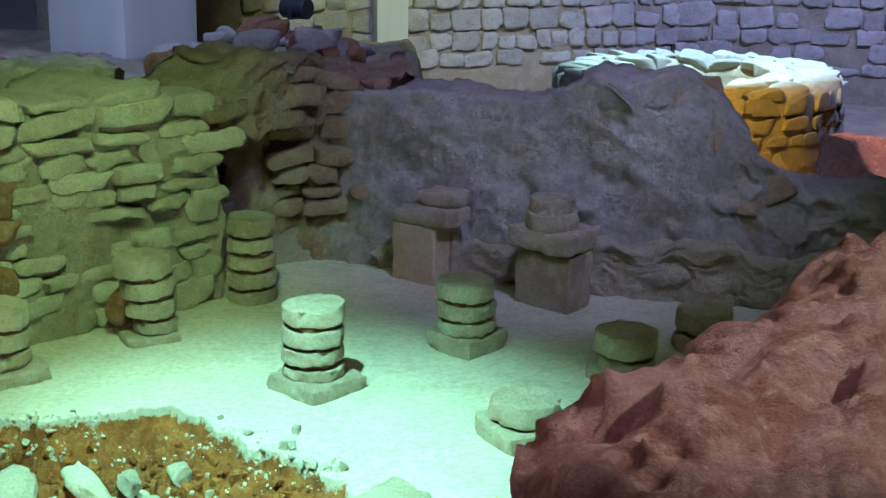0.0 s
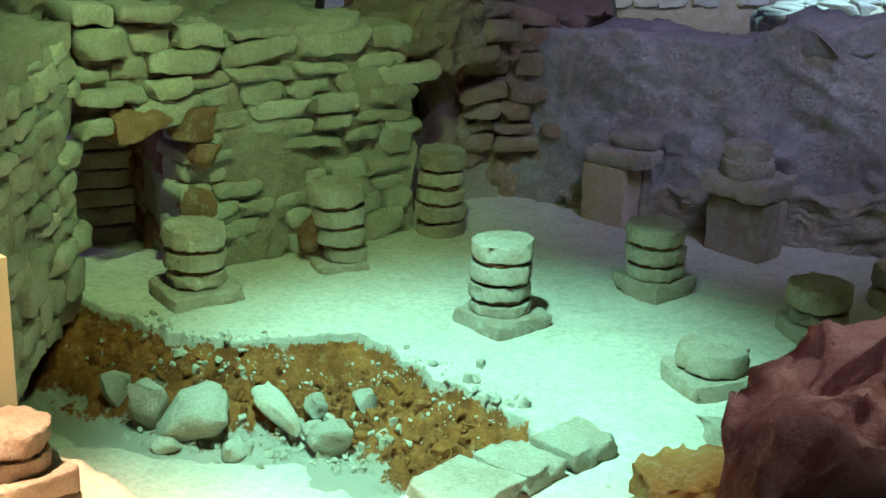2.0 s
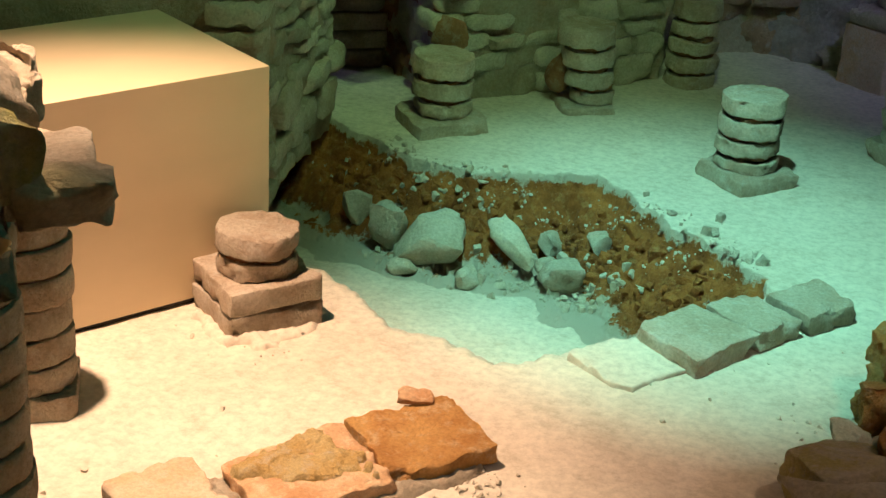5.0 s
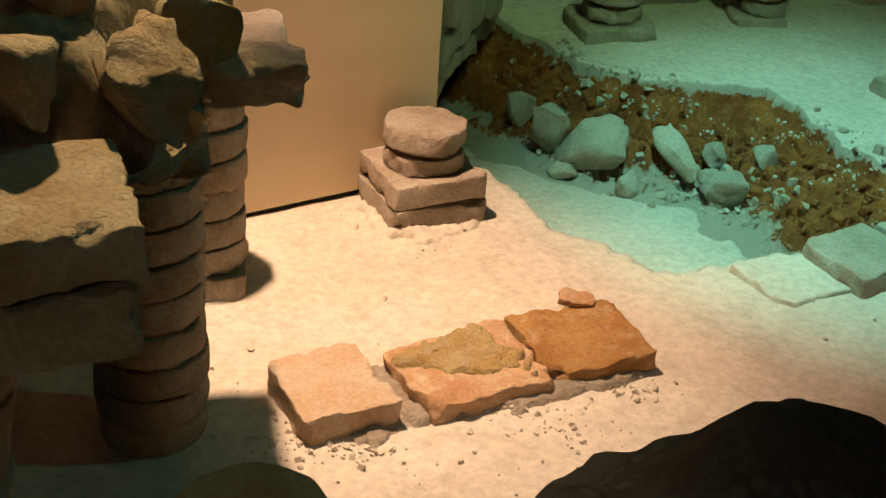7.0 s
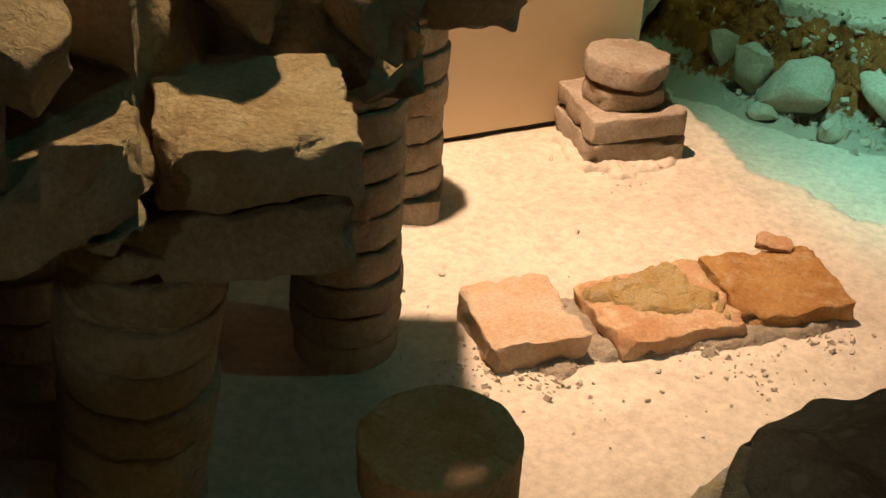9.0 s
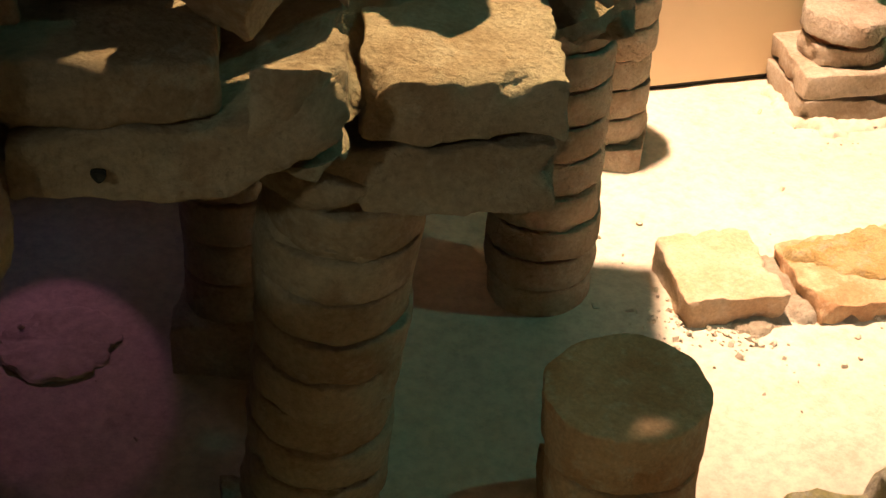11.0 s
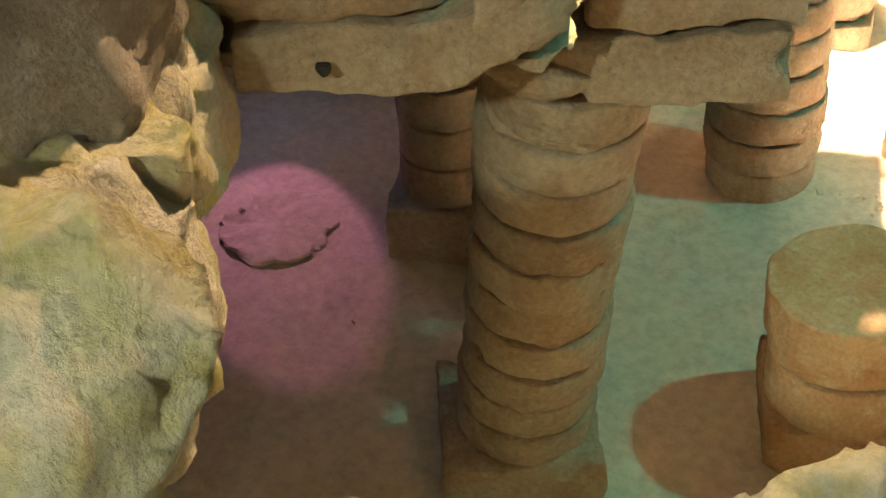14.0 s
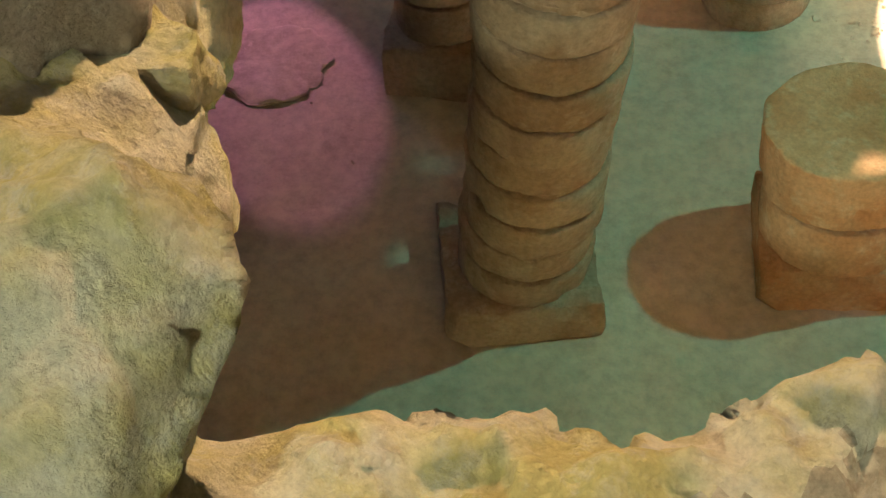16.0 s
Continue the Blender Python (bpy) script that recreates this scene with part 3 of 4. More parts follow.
# -- hall: far ground, far masonry walls, added unseen closing walls and ceiling that bounce light
p, faces = field(-9.0, 9.0, 5.9, 14.0, 0.12)
q = np.c_[p, p[:, 0] * 0]
put("ground", mesh("ground", np.c_[p, -0.36 + 0.03 * rough(q, 0.5, 2, 4)], faces), WALL_MORTAR, label="rough earth floor of the hall", category="ground", kind="structure")
p, faces = field(-9.0, 9.0, -4.0, 6.2, 0.6)
put("ground_under", mesh("ground_under", np.c_[p, p[:, 0] * 0 - 0.45], faces), WALL_MORTAR, label="earth below the chamber floor", category="ground", kind="structure")


def slab_wall(name, x0, y0, x1, y1, z0, z1, material, label):
    bm = bmesh.new()
    bmesh.ops.create_cube(bm, size=1)
    bmesh.ops.scale(bm, vec=(x1 - x0, y1 - y0, z1 - z0), verts=bm.verts)
    bmesh.ops.translate(bm, vec=((x0 + x1) / 2, (y0 + y1) / 2, (z0 + z1) / 2), verts=bm.verts)
    me = bpy.data.meshes.new(name)
    bm.to_mesh(me)
    bm.free()
    return put(name, me, material, label=label, category=name.split("_")[0], kind="structure")


slab_wall("wall_hall_west", -9.2, -4.0, -9.0, 14.0, -0.6, 5.0, BOUNCE_GREY, "unseen mid-grey wall added to close the hall and bounce light")
slab_wall("wall_hall_east", 9.0, -4.0, 9.2, 14.0, -0.6, 5.0, BOUNCE_GREY, "unseen mid-grey wall added to close the hall and bounce light")
slab_wall("wall_hall_south", -9.2, -4.2, 9.2, -4.0, -0.6, 5.0, BOUNCE_GREY, "unseen mid-grey wall added behind the visitors to bounce light")
slab_wall("wall_hall_north", -9.2, 14.0, 9.2, 14.2, -0.6, 5.0, BOUNCE_GREY, "unseen mid-grey wall added to close the hall and bounce light")
slab_wall("ceiling", -9.2, -4.2, 9.2, 14.2, 5.0, 5.2, BOUNCE_GREY, "unseen mid-grey ceiling added to close the hall and bounce light")

wall_far = wall_body("wall_far", [(-3.2, 11.3), (2.05, 13.0)], 0.4, profile((0, 2.6), (6, 2.6)), WALL_MORTAR, 31, 0.02, 0.3, 0.08, -0.4, "old limestone masonry wall")
courses(wall_far, [(-1.6, 11.78), (2.05, 12.97)], 0.0, profile((0, 1.25), (6, 1.25)), (0.13, 0.2), (0.13, 0.32), 0.14, FAR_STONE, 32, 0.006, gap=0.004, skip=0.03, out=-0.026)
wall_far_e = wall_body("wall_far_east", [(2.05, 13.0), (6.5, 12.4)], 0.4, profile((0, 2.6), (6, 2.6)), WALL_MORTAR, 33, 0.02, 0.3, 0.08, -0.4, "old limestone masonry wall")
courses(wall_far_e, [(2.1, 12.97), (5.6, 12.5)], -0.1, profile((0, 1.15), (6, 1.15)), (0.12, 0.2), (0.16, 0.4), 0.14, FAR_STONE, 34, 0.006, gap=0.004, skip=0.03, out=-0.026)


# -- square pillar of the hall
def pillar():
    t = thing("square_pillar", -1.923, 8.613, 0.610, 147.6, "square rendered pillar rising from the rubble bank", "pillar")
    put("shaft", brick(0.612, 0.612, 3.2, 3, 0.008, 0.10, 0.003), PILLAR_PAINT, t, pose(0, 0, 0))
    put("worn_foot", brick(0.632, 0.632, 0.07, 5, 0.03, 0.03, 0.02), PLASTER, t, pose(0, 0, -0.03), "ragged patch of fallen render")
    back = thing("rendered_post", -0.45, 11.7, 0.0, 15, "grey rendered post against the far masonry", "post")
    put("shaft", brick(0.26, 0.2, 3.0, 6, 0.012, 0.12, 0.003), PILLAR_PAINT, back, pose(0, 0, -0.36))


pillar()


# -- round stone well
def well(x, y, foot, rim, radius, hole):
    t = thing("stone_well", x, y, foot, 0, "round limestone well head with a thick uneven rim", "well")
    n = 72
    prof = [(radius, -0.02), (radius + 0.01, 0.2), (radius - 0.01, 0.4), (radius - 0.02, rim - 0.04), (radius - 0.08, rim - 0.01), ((radius + hole) / 2, rim), (hole + 0.03, rim - 0.02), (hole, rim - 0.1), (hole, 0.1), (0.02, 0.06)]
    v = np.array([(r * math.cos(6.28319 * k / n), r * math.sin(6.28319 * k / n), z) for k in range(n) for r, z in prof])
    put("ring", mesh("ring", shove(v, 0.2, 0.02, 3), grid_faces(n, len(prof), True)), WALL_MORTAR, t)
    rng = np.random.default_rng(9)
    stock = [rock(1, 1, 1, 700 + k, 5, 3, 0.05, 1.0, 0.08) for k in range(10)]
    z = 0.0
    while z < rim - 0.06:
        h, a = rng.uniform(0.10, 0.16), rng.uniform(0, 1)
        while a < 6.28:
            w = rng.uniform(0.10, 0.26)
            put("stone", stock[int(rng.integers(10))], FAR_STONE, t, Matrix.Rotation(a, 4, "Z") @ Matrix.Translation((radius - 0.03, 0, z + h / 2)) @ Matrix.Diagonal((0.10, w - 0.008, h - 0.008, 1)))
            a += w / radius
        z += h
    for ring in (radius - 0.12, (radius + hole) / 2 + 0.02, hole + 0.1):
        a = rng.uniform(0, 1)
        while a < 6.6:
            w = rng.uniform(0.16, 0.3)
            put("rim_stone", stock[int(rng.integers(10))], FAR_STONE, t, Matrix.Rotation(a, 4, "Z") @ Matrix.Translation((ring, 0, rim - 0.01)) @ Matrix.Diagonal((0.24, w, 0.1 + rng.uniform(0, 0.03), 1)))
            a += w / ring


well(1.83, 10.35, -0.38, 0.66, 1.03, 0.52)


# ---- the pillars of stacked bricks ----
def pila(x, y, turn, base, discs, label, seed, material=CLAY, group="round brick pillars", foot=0.0, base_mat=None, tight=False, gap=0.011, wear=0.0):
    """base: (side, height) of square bricks from the ground up; discs: (radius, height, offset x, offset y)."""
    t = thing("brick_pillar", x, y, foot, turn, label, "pillar", group)
    rng = np.random.default_rng(seed)
    z = -0.006
    for k, (side, h) in enumerate(base):
        put("square_brick", brick(side, side * rng.uniform(0.95, 1.05), h, seed + k, 0.007, 0.018, 0.006), base_mat or material, t, pose(rng.uniform(-0.006, 0.006), rng.uniform(-0.006, 0.006), z, rng.uniform(-1, 1), rng.uniform(-1, 1), rng.uniform(-4, 4)))
        z += h + 0.002
    for k, (r, h, dx, dy) in enumerate(discs):
        tilt = 0.5 if tight else 1.6
        put("round_brick", disc(r, h - 0.004 if tight else h - 0.007, seed + 20 + k, 72, wear or (0.6 if tight else 1.35)), material, t, pose(dx, dy, z, rng.uniform(-tilt, tilt), rng.uniform(-tilt, tilt), rng.uniform(0, 360)))
        if k + 1 < len(discs):
            put("mortar_joint", disc(min(r, discs[k + 1][0]) * (0.91 if tight else 0.82), 0.024, seed + 60 + k, 28), CLAY if tight else RED_EARTH, t, pose(dx, dy, z + h - 0.01))
        z += h + (0.003 if tight else gap)
    return t


pila(-0.44, 4.735, 45, [(0.25, 0.06)], [(0.106, 0.05, 0, 0), (0.108, 0.056, -0.004, 0.004), (0.11, 0.06, -0.004, 0), (0.107, 0.064, 0.002, 0.003)], "pale stack of four round bricks on a square base brick", 100)
pila(0.10, 5.19, 45, [(0.22, 0.075)], [(0.107, 0.055, 0, 0), (0.11, 0.06, -0.01, 0), (0.11, 0.07, -0.008, 0.002)], "stack of three round bricks on a square base brick", 110)
pila(-1.565, 4.79, 40, [(0.28, 0.06)], [(0.108, 0.06, 0, 0), (0.112, 0.065, -0.006, 0), (0.11, 0.08, -0.004, 0)], "stack of three round bricks on a broad square brick", 120)
broken = pila(-1.13, 5.24, 30, [(0.21, 0.035)], [(0.085, 0.056, 0.03, 0), (0.094, 0.07, 0.01, 0), (0.10, 0.074, 0.004, 0), (0.106, 0.08, -0.01, 0)], "weathered stack of four round bricks with broken red edge", 130)
put("broken_core", rock(0.13, 0.11, 0.17, 139, 8, 3, 0.09), RED_EARTH, broken, pose(-0.085, 0.05, 0.13), "crumbling red broken side")
pila(-0.80, 5.77, 20, [], [(0.107, 0.06, 0, 0), (0.107, 0.065, 0, 0), (0.10, 0.06, 0, 0), (0.096, 0.06, 0, 0), (0.095, 0.08, 0, 0)], "stack of five round bricks standing in the corner", 140)
pila(0.66, 4.87, 20, [(0.24, 0.05)], [(0.10, 0.05, 0.015, 0), (0.112, 0.085, 0.004, 0)], "low stack of two round bricks, cracked on top", 150)
pila(1.01, 5.22, 0, [], [(0.106, 0.075, 0, 0), (0.104, 0.085, 0, 0)], "low stack of two dark round bricks", 160)
pila(0.27, 4.33, 25, [(0.25, 0.065)], [(0.112, 0.08, 0.01, 0.005)], "single round brick on a broken square brick", 170)
# square stack at the painted box, topped with half-round bricks
pila(-1.555, 3.14, 50, [(0.265, 0.072), (0.275, 0.066)], [(0.106, 0.055, 0, 0), (0.108, 0.06, 0.004, 0)], "stack of two square and two rounded bricks in amber light", 180)
# low stump
pila(-1.08, 1.47, 38, [(0.235, 0.095)], [(0.125, 0.100, 0.004, 0), (0.131, 0.12, 0, 0)], "low pillar stump of thick round bricks", 190, TILE, gap=0.016, wear=0.7)


def tall(x, y, turn, base, radius, count, height, label, seed, lean=0.0):
    """A full pillar of many thin round bricks that carries the floor slabs."""
    h = (height - (base[0][1] if base else 0)) / count - 0.003
    rng = np.random.default_rng(seed)
    return pila(x, y, turn, base, [(radius * rng.uniform(0.97, 1.03), h, rng.uniform(-0.004, 0.004) + lean * k, rng.uniform(-0.004, 0.004)) for k in range(count)], label, seed, tight=True)


near = tall(-1.42, 1.08, 48, [(0.255, 0.085)], 0.107, 10, 0.85, "tall leaning pillar of thin round bricks under the floor slabs", 200)
near.matrix_world = pose(-1.42, 1.08, 0.012) @ Vector((0.155, -0.045, 0.83)).to_track_quat("Z", "Y").to_matrix().to_4x4() @ pose(0, 0, 0, 0, 0, 48)
for part_ in near.children:
    if part_.name.startswith("square_brick"):
        part_.matrix_local = near.matrix_world.inverted() @ pose(-1.42, 1.08, -0.004, 0, 0, 49)
tall(-1.60, 1.945, 20, [], 0.110, 12, 0.90, "tall pillar of round bricks at the slab edge", 230)
tall(-1.92, 1.40, 40, [(0.22, 0.12)], 0.092, 9, 0.90, "shadowed pillar of round bricks beneath the slabs", 260)
tall(-1.85, 2.52, 30, [(0.22, 0.06)], 0.105, 8, 0.66, "amber-lit pillar of irregular round bricks", 290)
tall(-2.30, 1.95, 30, [(0.22, 0.1)], 0.10, 10, 0.90, "pillar of round bricks in deep shadow", 310)


# -- upright flue tiles and capped bricks by the far wall
def flue(x, y, turn, w, d, h, label, seed, caps, mat=CLAY):
    t = thing("box_tile", x, y, 0, turn, label, "tile", "upright box tiles")
    put("front_tile", brick(w, d * 0.62, h, seed, 0.010, 0.025, 0.005), mat, t, pose(0, -d * 0.19, -0.006))
    put("rear_tile", brick(w * 0.96, d * 0.28, h * 0.98, seed + 1, 0.014, 0.025, 0.006), CLAY, t, pose(0.006, d * 0.33, -0.006))
    z = h
    for k, (sx, sy, sz, dx, dy, kind) in enumerate(caps):
        me = disc(sx / 2, sz, seed + 5 + k) if kind else brick(sx, sy, sz, seed + 5 + k, 0.02, 0.025, 0.012)
        put("cap_brick", me, CLAY, t, pose(dx, dy, z, 0, 0, 8 * k))
        z += sz * (0.98 if k % 2 == 0 or kind else 0.7)


flue(-0.07, 6.09, -38, 0.235, 0.19, 0.262, "yellowish upright box tile with broken bricks on top", 400, [(0.28, 0.2, 0.075, 0.03, 0.0, 0), (0.2, 0.16, 0.06, 0.05, 0.06, 0)], PALE_TILE)
flue(0.47, 5.75, -38, 0.265, 0.19, 0.245, "dark upright box tile capped with a brick and discs", 420, [(0.31, 0.24, 0.085, -0.01, 0.0, 0), (0.21, 0.21, 0.07, -0.02, 0, 1), (0.19, 0.19, 0.06, -0.02, 0, 1)])


# -- square bricks stacked inside the gap
t = thing("brick_stack", -2.165, 5.40, 0, 28, "stack of dark square bricks inside the wall gap", "bricks")
z = 0.0
for k in range(8):
    s = 0.25 if k < 5 else 0.22
    put("square_brick", brick(s, s, 0.072, 440 + k, 0.012, 0.03, 0.005), CLAY, t, pose(0.004 * (k % 3), 0, z, 0, 0, 3 * (k % 2)))
    z += 0.078

# -- flat slabs at the trench
for k, (x, y, w, d, h, rz) in enumerate(((-0.41, 3.42, 0.235, 0.245, 0.062, -33), (-0.275, 3.60, 0.20, 0.165, 0.06, -35), (-0.13, 3.745, 0.17, 0.20, 0.064, -40))):
    put("floor_slab", brick(w, d, h, 460 + k, 0.006, 0.016, 0.007), CLAY, None, pose(x, y, -0.004, 0, 0, rz), "flat clay slab lying at the trench edge", "slab", "slabs by the trench")
put("floor_slab", brick(0.225, 0.26, 0.05, 465, 0.012, 0.018, 0.012), MORTAR, None, pose(-0.55, 3.275, -0.038, 0, 0, -36), "flat pale slab set flush in the floor", "slab", "slabs by the trench")
for k, (x, y, w, d, h, rz, mat, label) in enumerate(((-1.325, 2.195, 0.215, 0.25, 0.072, 51, PALE_TILE, "worn pale orange clay tile bedded in the floor"),
                                                     (-1.105, 2.435, 0.31, 0.25, 0.052, 51, TILE, "worn orange clay tile under a yellow mortar crust"),
                                                     (-0.925, 2.67, 0.27, 0.25, 0.056, 47, ORANGE_STONE, "rust-orange flaking clay tile bedded in the floor"))):
    put("base_tile", brick(w, d, h, 470 + k, 0.005, 0.010, 0.010, 4), mat, None, pose(x, y, -0.008, 2 * k - 2, 1.5 - 2 * k, rz), label, "tile", "row of orange tiles")


def crumbled(name, x, y, rz, w, d, height, seed, mat, label, sparse=0.0):
    """A crumbling sheet of mortar: its broken edge sinks away below what it lies on."""
    p, faces = field(-w / 2, w / 2, -d / 2, d / 2, 0.006)
    q = np.c_[p, p[:, 0] * 0]
    edge = np.minimum(w / 2 - np.abs(p[:, 0]), d / 2 - np.abs(p[:, 1])) / 0.05
    body = ease((edge + 0.9 * rough(q, 0.09, seed, 4, 0.6) - 0.5 - sparse * (1 + rough(q, 0.11, seed + 5, 4, 0.6))) * 1.6)
    z = -0.02 + (height + 0.02) * body + body * (0.008 * rough(q, 0.045, seed + 9, 4, 0.6) + 0.003 * rough(q, 0.014, seed + 12, 2))
    put(name, mesh(name, np.c_[p, z], faces), mat, None, pose(x, y, 0, 0, 0, rz), label, "mortar")


crumbled("mortar_bed", -1.075, 2.455, 51, 0.80, 0.33, 0.012, 31, WALL_MORTAR, "crumbling mortar bed between the orange tiles")
crumbled("tile_crust", -1.125, 2.44, 51, 0.30, 0.28, 0.056, 37, YELLOW_CRUST, "crumbly yellow mortar crust on an orange tile", 0.12)
crumbled("stack_bedding", -1.54, 3.10, 50, 0.36, 0.34, 0.012, 43, MORTAR, "crumbs of mortar round the brick stack")
put("tile_shard", brick(0.085, 0.05, 0.016, 480, 0.004, 0.01, 0.008), TILE, None, pose(-0.985, 2.79, 0.056, 8, 4, 20), "small orange shard on a tile", "shard")

# -- stones and rubble in the trench
def loose(x, y, z, sx, sy, sz, rz, seed, mat, label, group="", square=0.35, fine=3, grain=0.10):
    return put("stone", rock(sx, sy, sz, seed, 9, fine, grain, square), mat, None, pose(x, y, z, (seed * 7) % 16 - 8, (seed * 5) % 14 - 7, rz), label, "stone", group)


for k, (x, y, z, sx, sy, sz, rz, tip) in enumerate((
        (-1.375, 4.13, -0.17, 0.25, 0.20, 0.20, 15, 4), (-1.115, 4.20, -0.155, 0.24, 0.11, 0.085, -20, 24), (-0.935, 4.10, -0.20, 0.19, 0.14, 0.13, 5, 0), (-1.69, 4.26, -0.15, 0.11, 0.10, 0.15, 30, 0),
        (-0.835, 4.27, -0.12, 0.12, 0.10, 0.10, 20, 8), (-1.225, 4.04, -0.235, 0.10, 0.09, 0.08, 60, 0), (-1.535, 4.19, -0.17, 0.16, 0.14, 0.20, 70, 0), (-0.565, 4.10, -0.17, 0.11, 0.08, 0.12, 10, 5), (-1.00, 4.27, -0.15, 0.12, 0.09, 0.08, 80, 10),
        (-1.45, 4.04, -0.235, 0.13, 0.08, 0.07, 10, 0), (-0.99, 4.16, -0.20, 0.10, 0.07, 0.08, 35, 14))):
    put("stone", rock(sx, sy, sz, 510 + k, 14, 4, 0.14, 1.0, 0.0), LIME_STONE, None, pose(x, y, z, 4, tip, rz), "pale broken stone lying in the trench", "stone", "stones in the trench")


def gravel(name, label, spots, seed, mat, lo, hi):
    """Small broken pieces scattered over the floor, more than one could count."""
    rng = np.random.default_rng(seed)
    verts, faces = [], []
    rock(1, 1, 1, 1, 5, 2)
    bv, f = ICO[2]
    for (x, y, rx, ry, n) in spots:
        at = rng.normal(size=(n, 2)) * (rx, ry) * 0.5 + (x, y)
        z = floor_height(at)[0]
        for (px_, py_), pz in zip(at, z):
            s = lo + (hi - lo) * rng.uniform() ** 2.4
            turn = np.array(Euler(rng.uniform(0, 6.28, 3)).to_matrix())
            v = np.clip(bv * 1.3, -0.8, 0.8) * (rng.uniform(0.6, 1.2), rng.uniform(0.5, 1.0), rng.uniform(0.35, 0.8)) * s / 2
            v = v * (1 + 0.28 * rough(bv, 0.8, rng.integers(99), 2))[:, None] @ turn.T + (px_, py_, pz + s * 0.12)
            off = len(verts)
            verts.extend(v.tolist())
            faces.extend([[off + k for k in q] for q in f])
    put(name, mesh(name, verts, faces, False), mat, label=label, category="rubble", kind="stuff")


gravel("trench_rubble", "pale crumbs of mortar and stone in the trench", [(-1.5, 4.16, 0.35, 0.10, 40), (-1.1, 4.10, 0.4, 0.08, 90), (-0.88, 4.08, 0.22, 0.08, 80), (-0.95, 4.2, 0.25, 0.07, 60), (-1.35, 4.37, 0.3, 0.04, 50)], 61, LIME_STONE, 0.006, 0.05)
gravel("lip_rubble", "crumbled mortar crust along the trench lip", [(-1.2, 4.43, 0.5, 0.05, 120), (-0.72, 4.33, 0.2, 0.05, 90), (-0.5, 4.13, 0.2, 0.05, 90), (-0.36, 4.03, 0.1, 0.05, 30), (-1.75, 4.5, 0.2, 0.1, 40)], 62, MORTAR, 0.004, 0.020)
gravel("soil_clods", "lumps of orange soil on the trench slope", [(-1.2, 4.33, 0.5, 0.12, 170), (-0.78, 4.20, 0.25, 0.12, 130), (-0.5, 4.0, 0.2, 0.12, 110), (-1.68, 4.42, 0.2, 0.12, 80)], 64, SOIL, 0.010, 0.06)
gravel("floor_crumbs", "scattered crumbs on the mortar floor", [(-1.2, 2.2, 0.5, 0.3, 50), (-1.33, 2.02, 0.12, 0.06, 40), (-0.98, 2.38, 0.22, 0.08, 120), (-1.2, 2.08, 0.14, 0.06, 60), (-0.8, 2.6, 0.12, 0.12, 70), (-1.5, 2.99, 0.16, 0.1, 30), (-0.3, 3.3, 0.4, 0.3, 25), (-2.1, 1.1, 0.3, 0.2, 8), (0.1, 3.1, 0.25, 0.2, 50)], 63, MORTAR, 0.006, 0.02)

# -- orange stones below the near wall
for k, (x, y, z, sx, sy, sz, rz, mat) in enumerate((
        (0.19, 3.28, 0.175, 0.31, 0.26, 0.09, 20, ORANGE_STONE), (0.16, 3.24, 0.07, 0.24, 0.22, 0.17, 50, ORANGE_STONE), (0.10, 3.14, 0.10, 0.14, 0.12, 0.12, 10, ORANGE_STONE), (0.20, 3.06, 0.11, 0.20, 0.16, 0.13, 40, ORANGE_STONE), (0.24, 3.02, 0.04, 0.24, 0.24, 0.10, 70, ORANGE_STONE), (0.36, 3.04, 0.13, 0.18, 0.2, 0.2, 70, ORANGE_STONE), (0.02, 3.02, 0.05, 0.12, 0.1, 0.1, 20, LIME_STONE),
        (0.0, 2.84, 0.07, 0.32, 0.30, 0.17, 40, OCHRE_STONE), (0.14, 2.90, 0.10, 0.12, 0.12, 0.12, 0, ORANGE_STONE), (0.10, 2.96, 0.09, 0.09, 0.08, 0.07, 0, LIME_STONE), (0.05, 2.62, 0.09, 0.3, 0.24, 0.2, 20, OCHRE_STONE), (0.35, 3.88, 0.04, 0.26, 0.22, 0.11, 30, LIME_STONE),
        (-0.72, 1.76, 0.09, 0.13, 0.12, 0.2, 30, OCHRE_STONE), (-0.86, 1.60, 0.01, 0.3, 0.16, 0.05, 40, OCHRE_STONE), (-0.74, 1.62, 0.05, 0.2, 0.2, 0.14, 40, OCHRE_STONE))):
    if mat is ORANGE_STONE:
        put("stone", brick(sx * 0.92, sy * 0.92, sz, 540 + k, 0.010, 0.012, 0.024), mat, None, pose(x, y, z - sz / 2, (k * 7) % 12 - 6, (k * 5) % 10 - 5, rz), "rough orange-brown block on the chamber floor", "stone", "fallen stones")
        continue
    loose(x, y, z, sx, sy, sz, rz, 540 + k, mat, "rough pale stone on the chamber floor", "fallen stones", 0.6, 4, 0.12)


# -- painted display box
def display_box():
    t = thing("display_box", -1.60, 3.32, 0, 56.2, "plain cream-painted display box standing on the floor", "box")
    body = put("body", brick(1.1, 0.62, 0.622, 7, 0.003, 0.1, 0.0), CREAM, t, pose(-0.55, 0.31, 0.015))
    body.data.polygons.foreach_set("use_smooth", [False] * len(body.data.polygons))
    # strip coloured near-black in place of the shaded gap below the box
    put("gap_shade_strip", brick(1.08, 0.60, 0.03, 8, 0.003, 0.1, 0.0), SHADE_BLACK, t, pose(-0.55, 0.31, -0.012), "recessed near-black strip for the shade gap under the box")


display_box()

put("base_tile", disc(0.115, 0.012, 490, 72, 1.3), MORTAR, None, pose(-2.17, 1.16, -0.004, 0, 0, 49), "cracked round tile remnant set in the floor", "tile", "tile remnants")


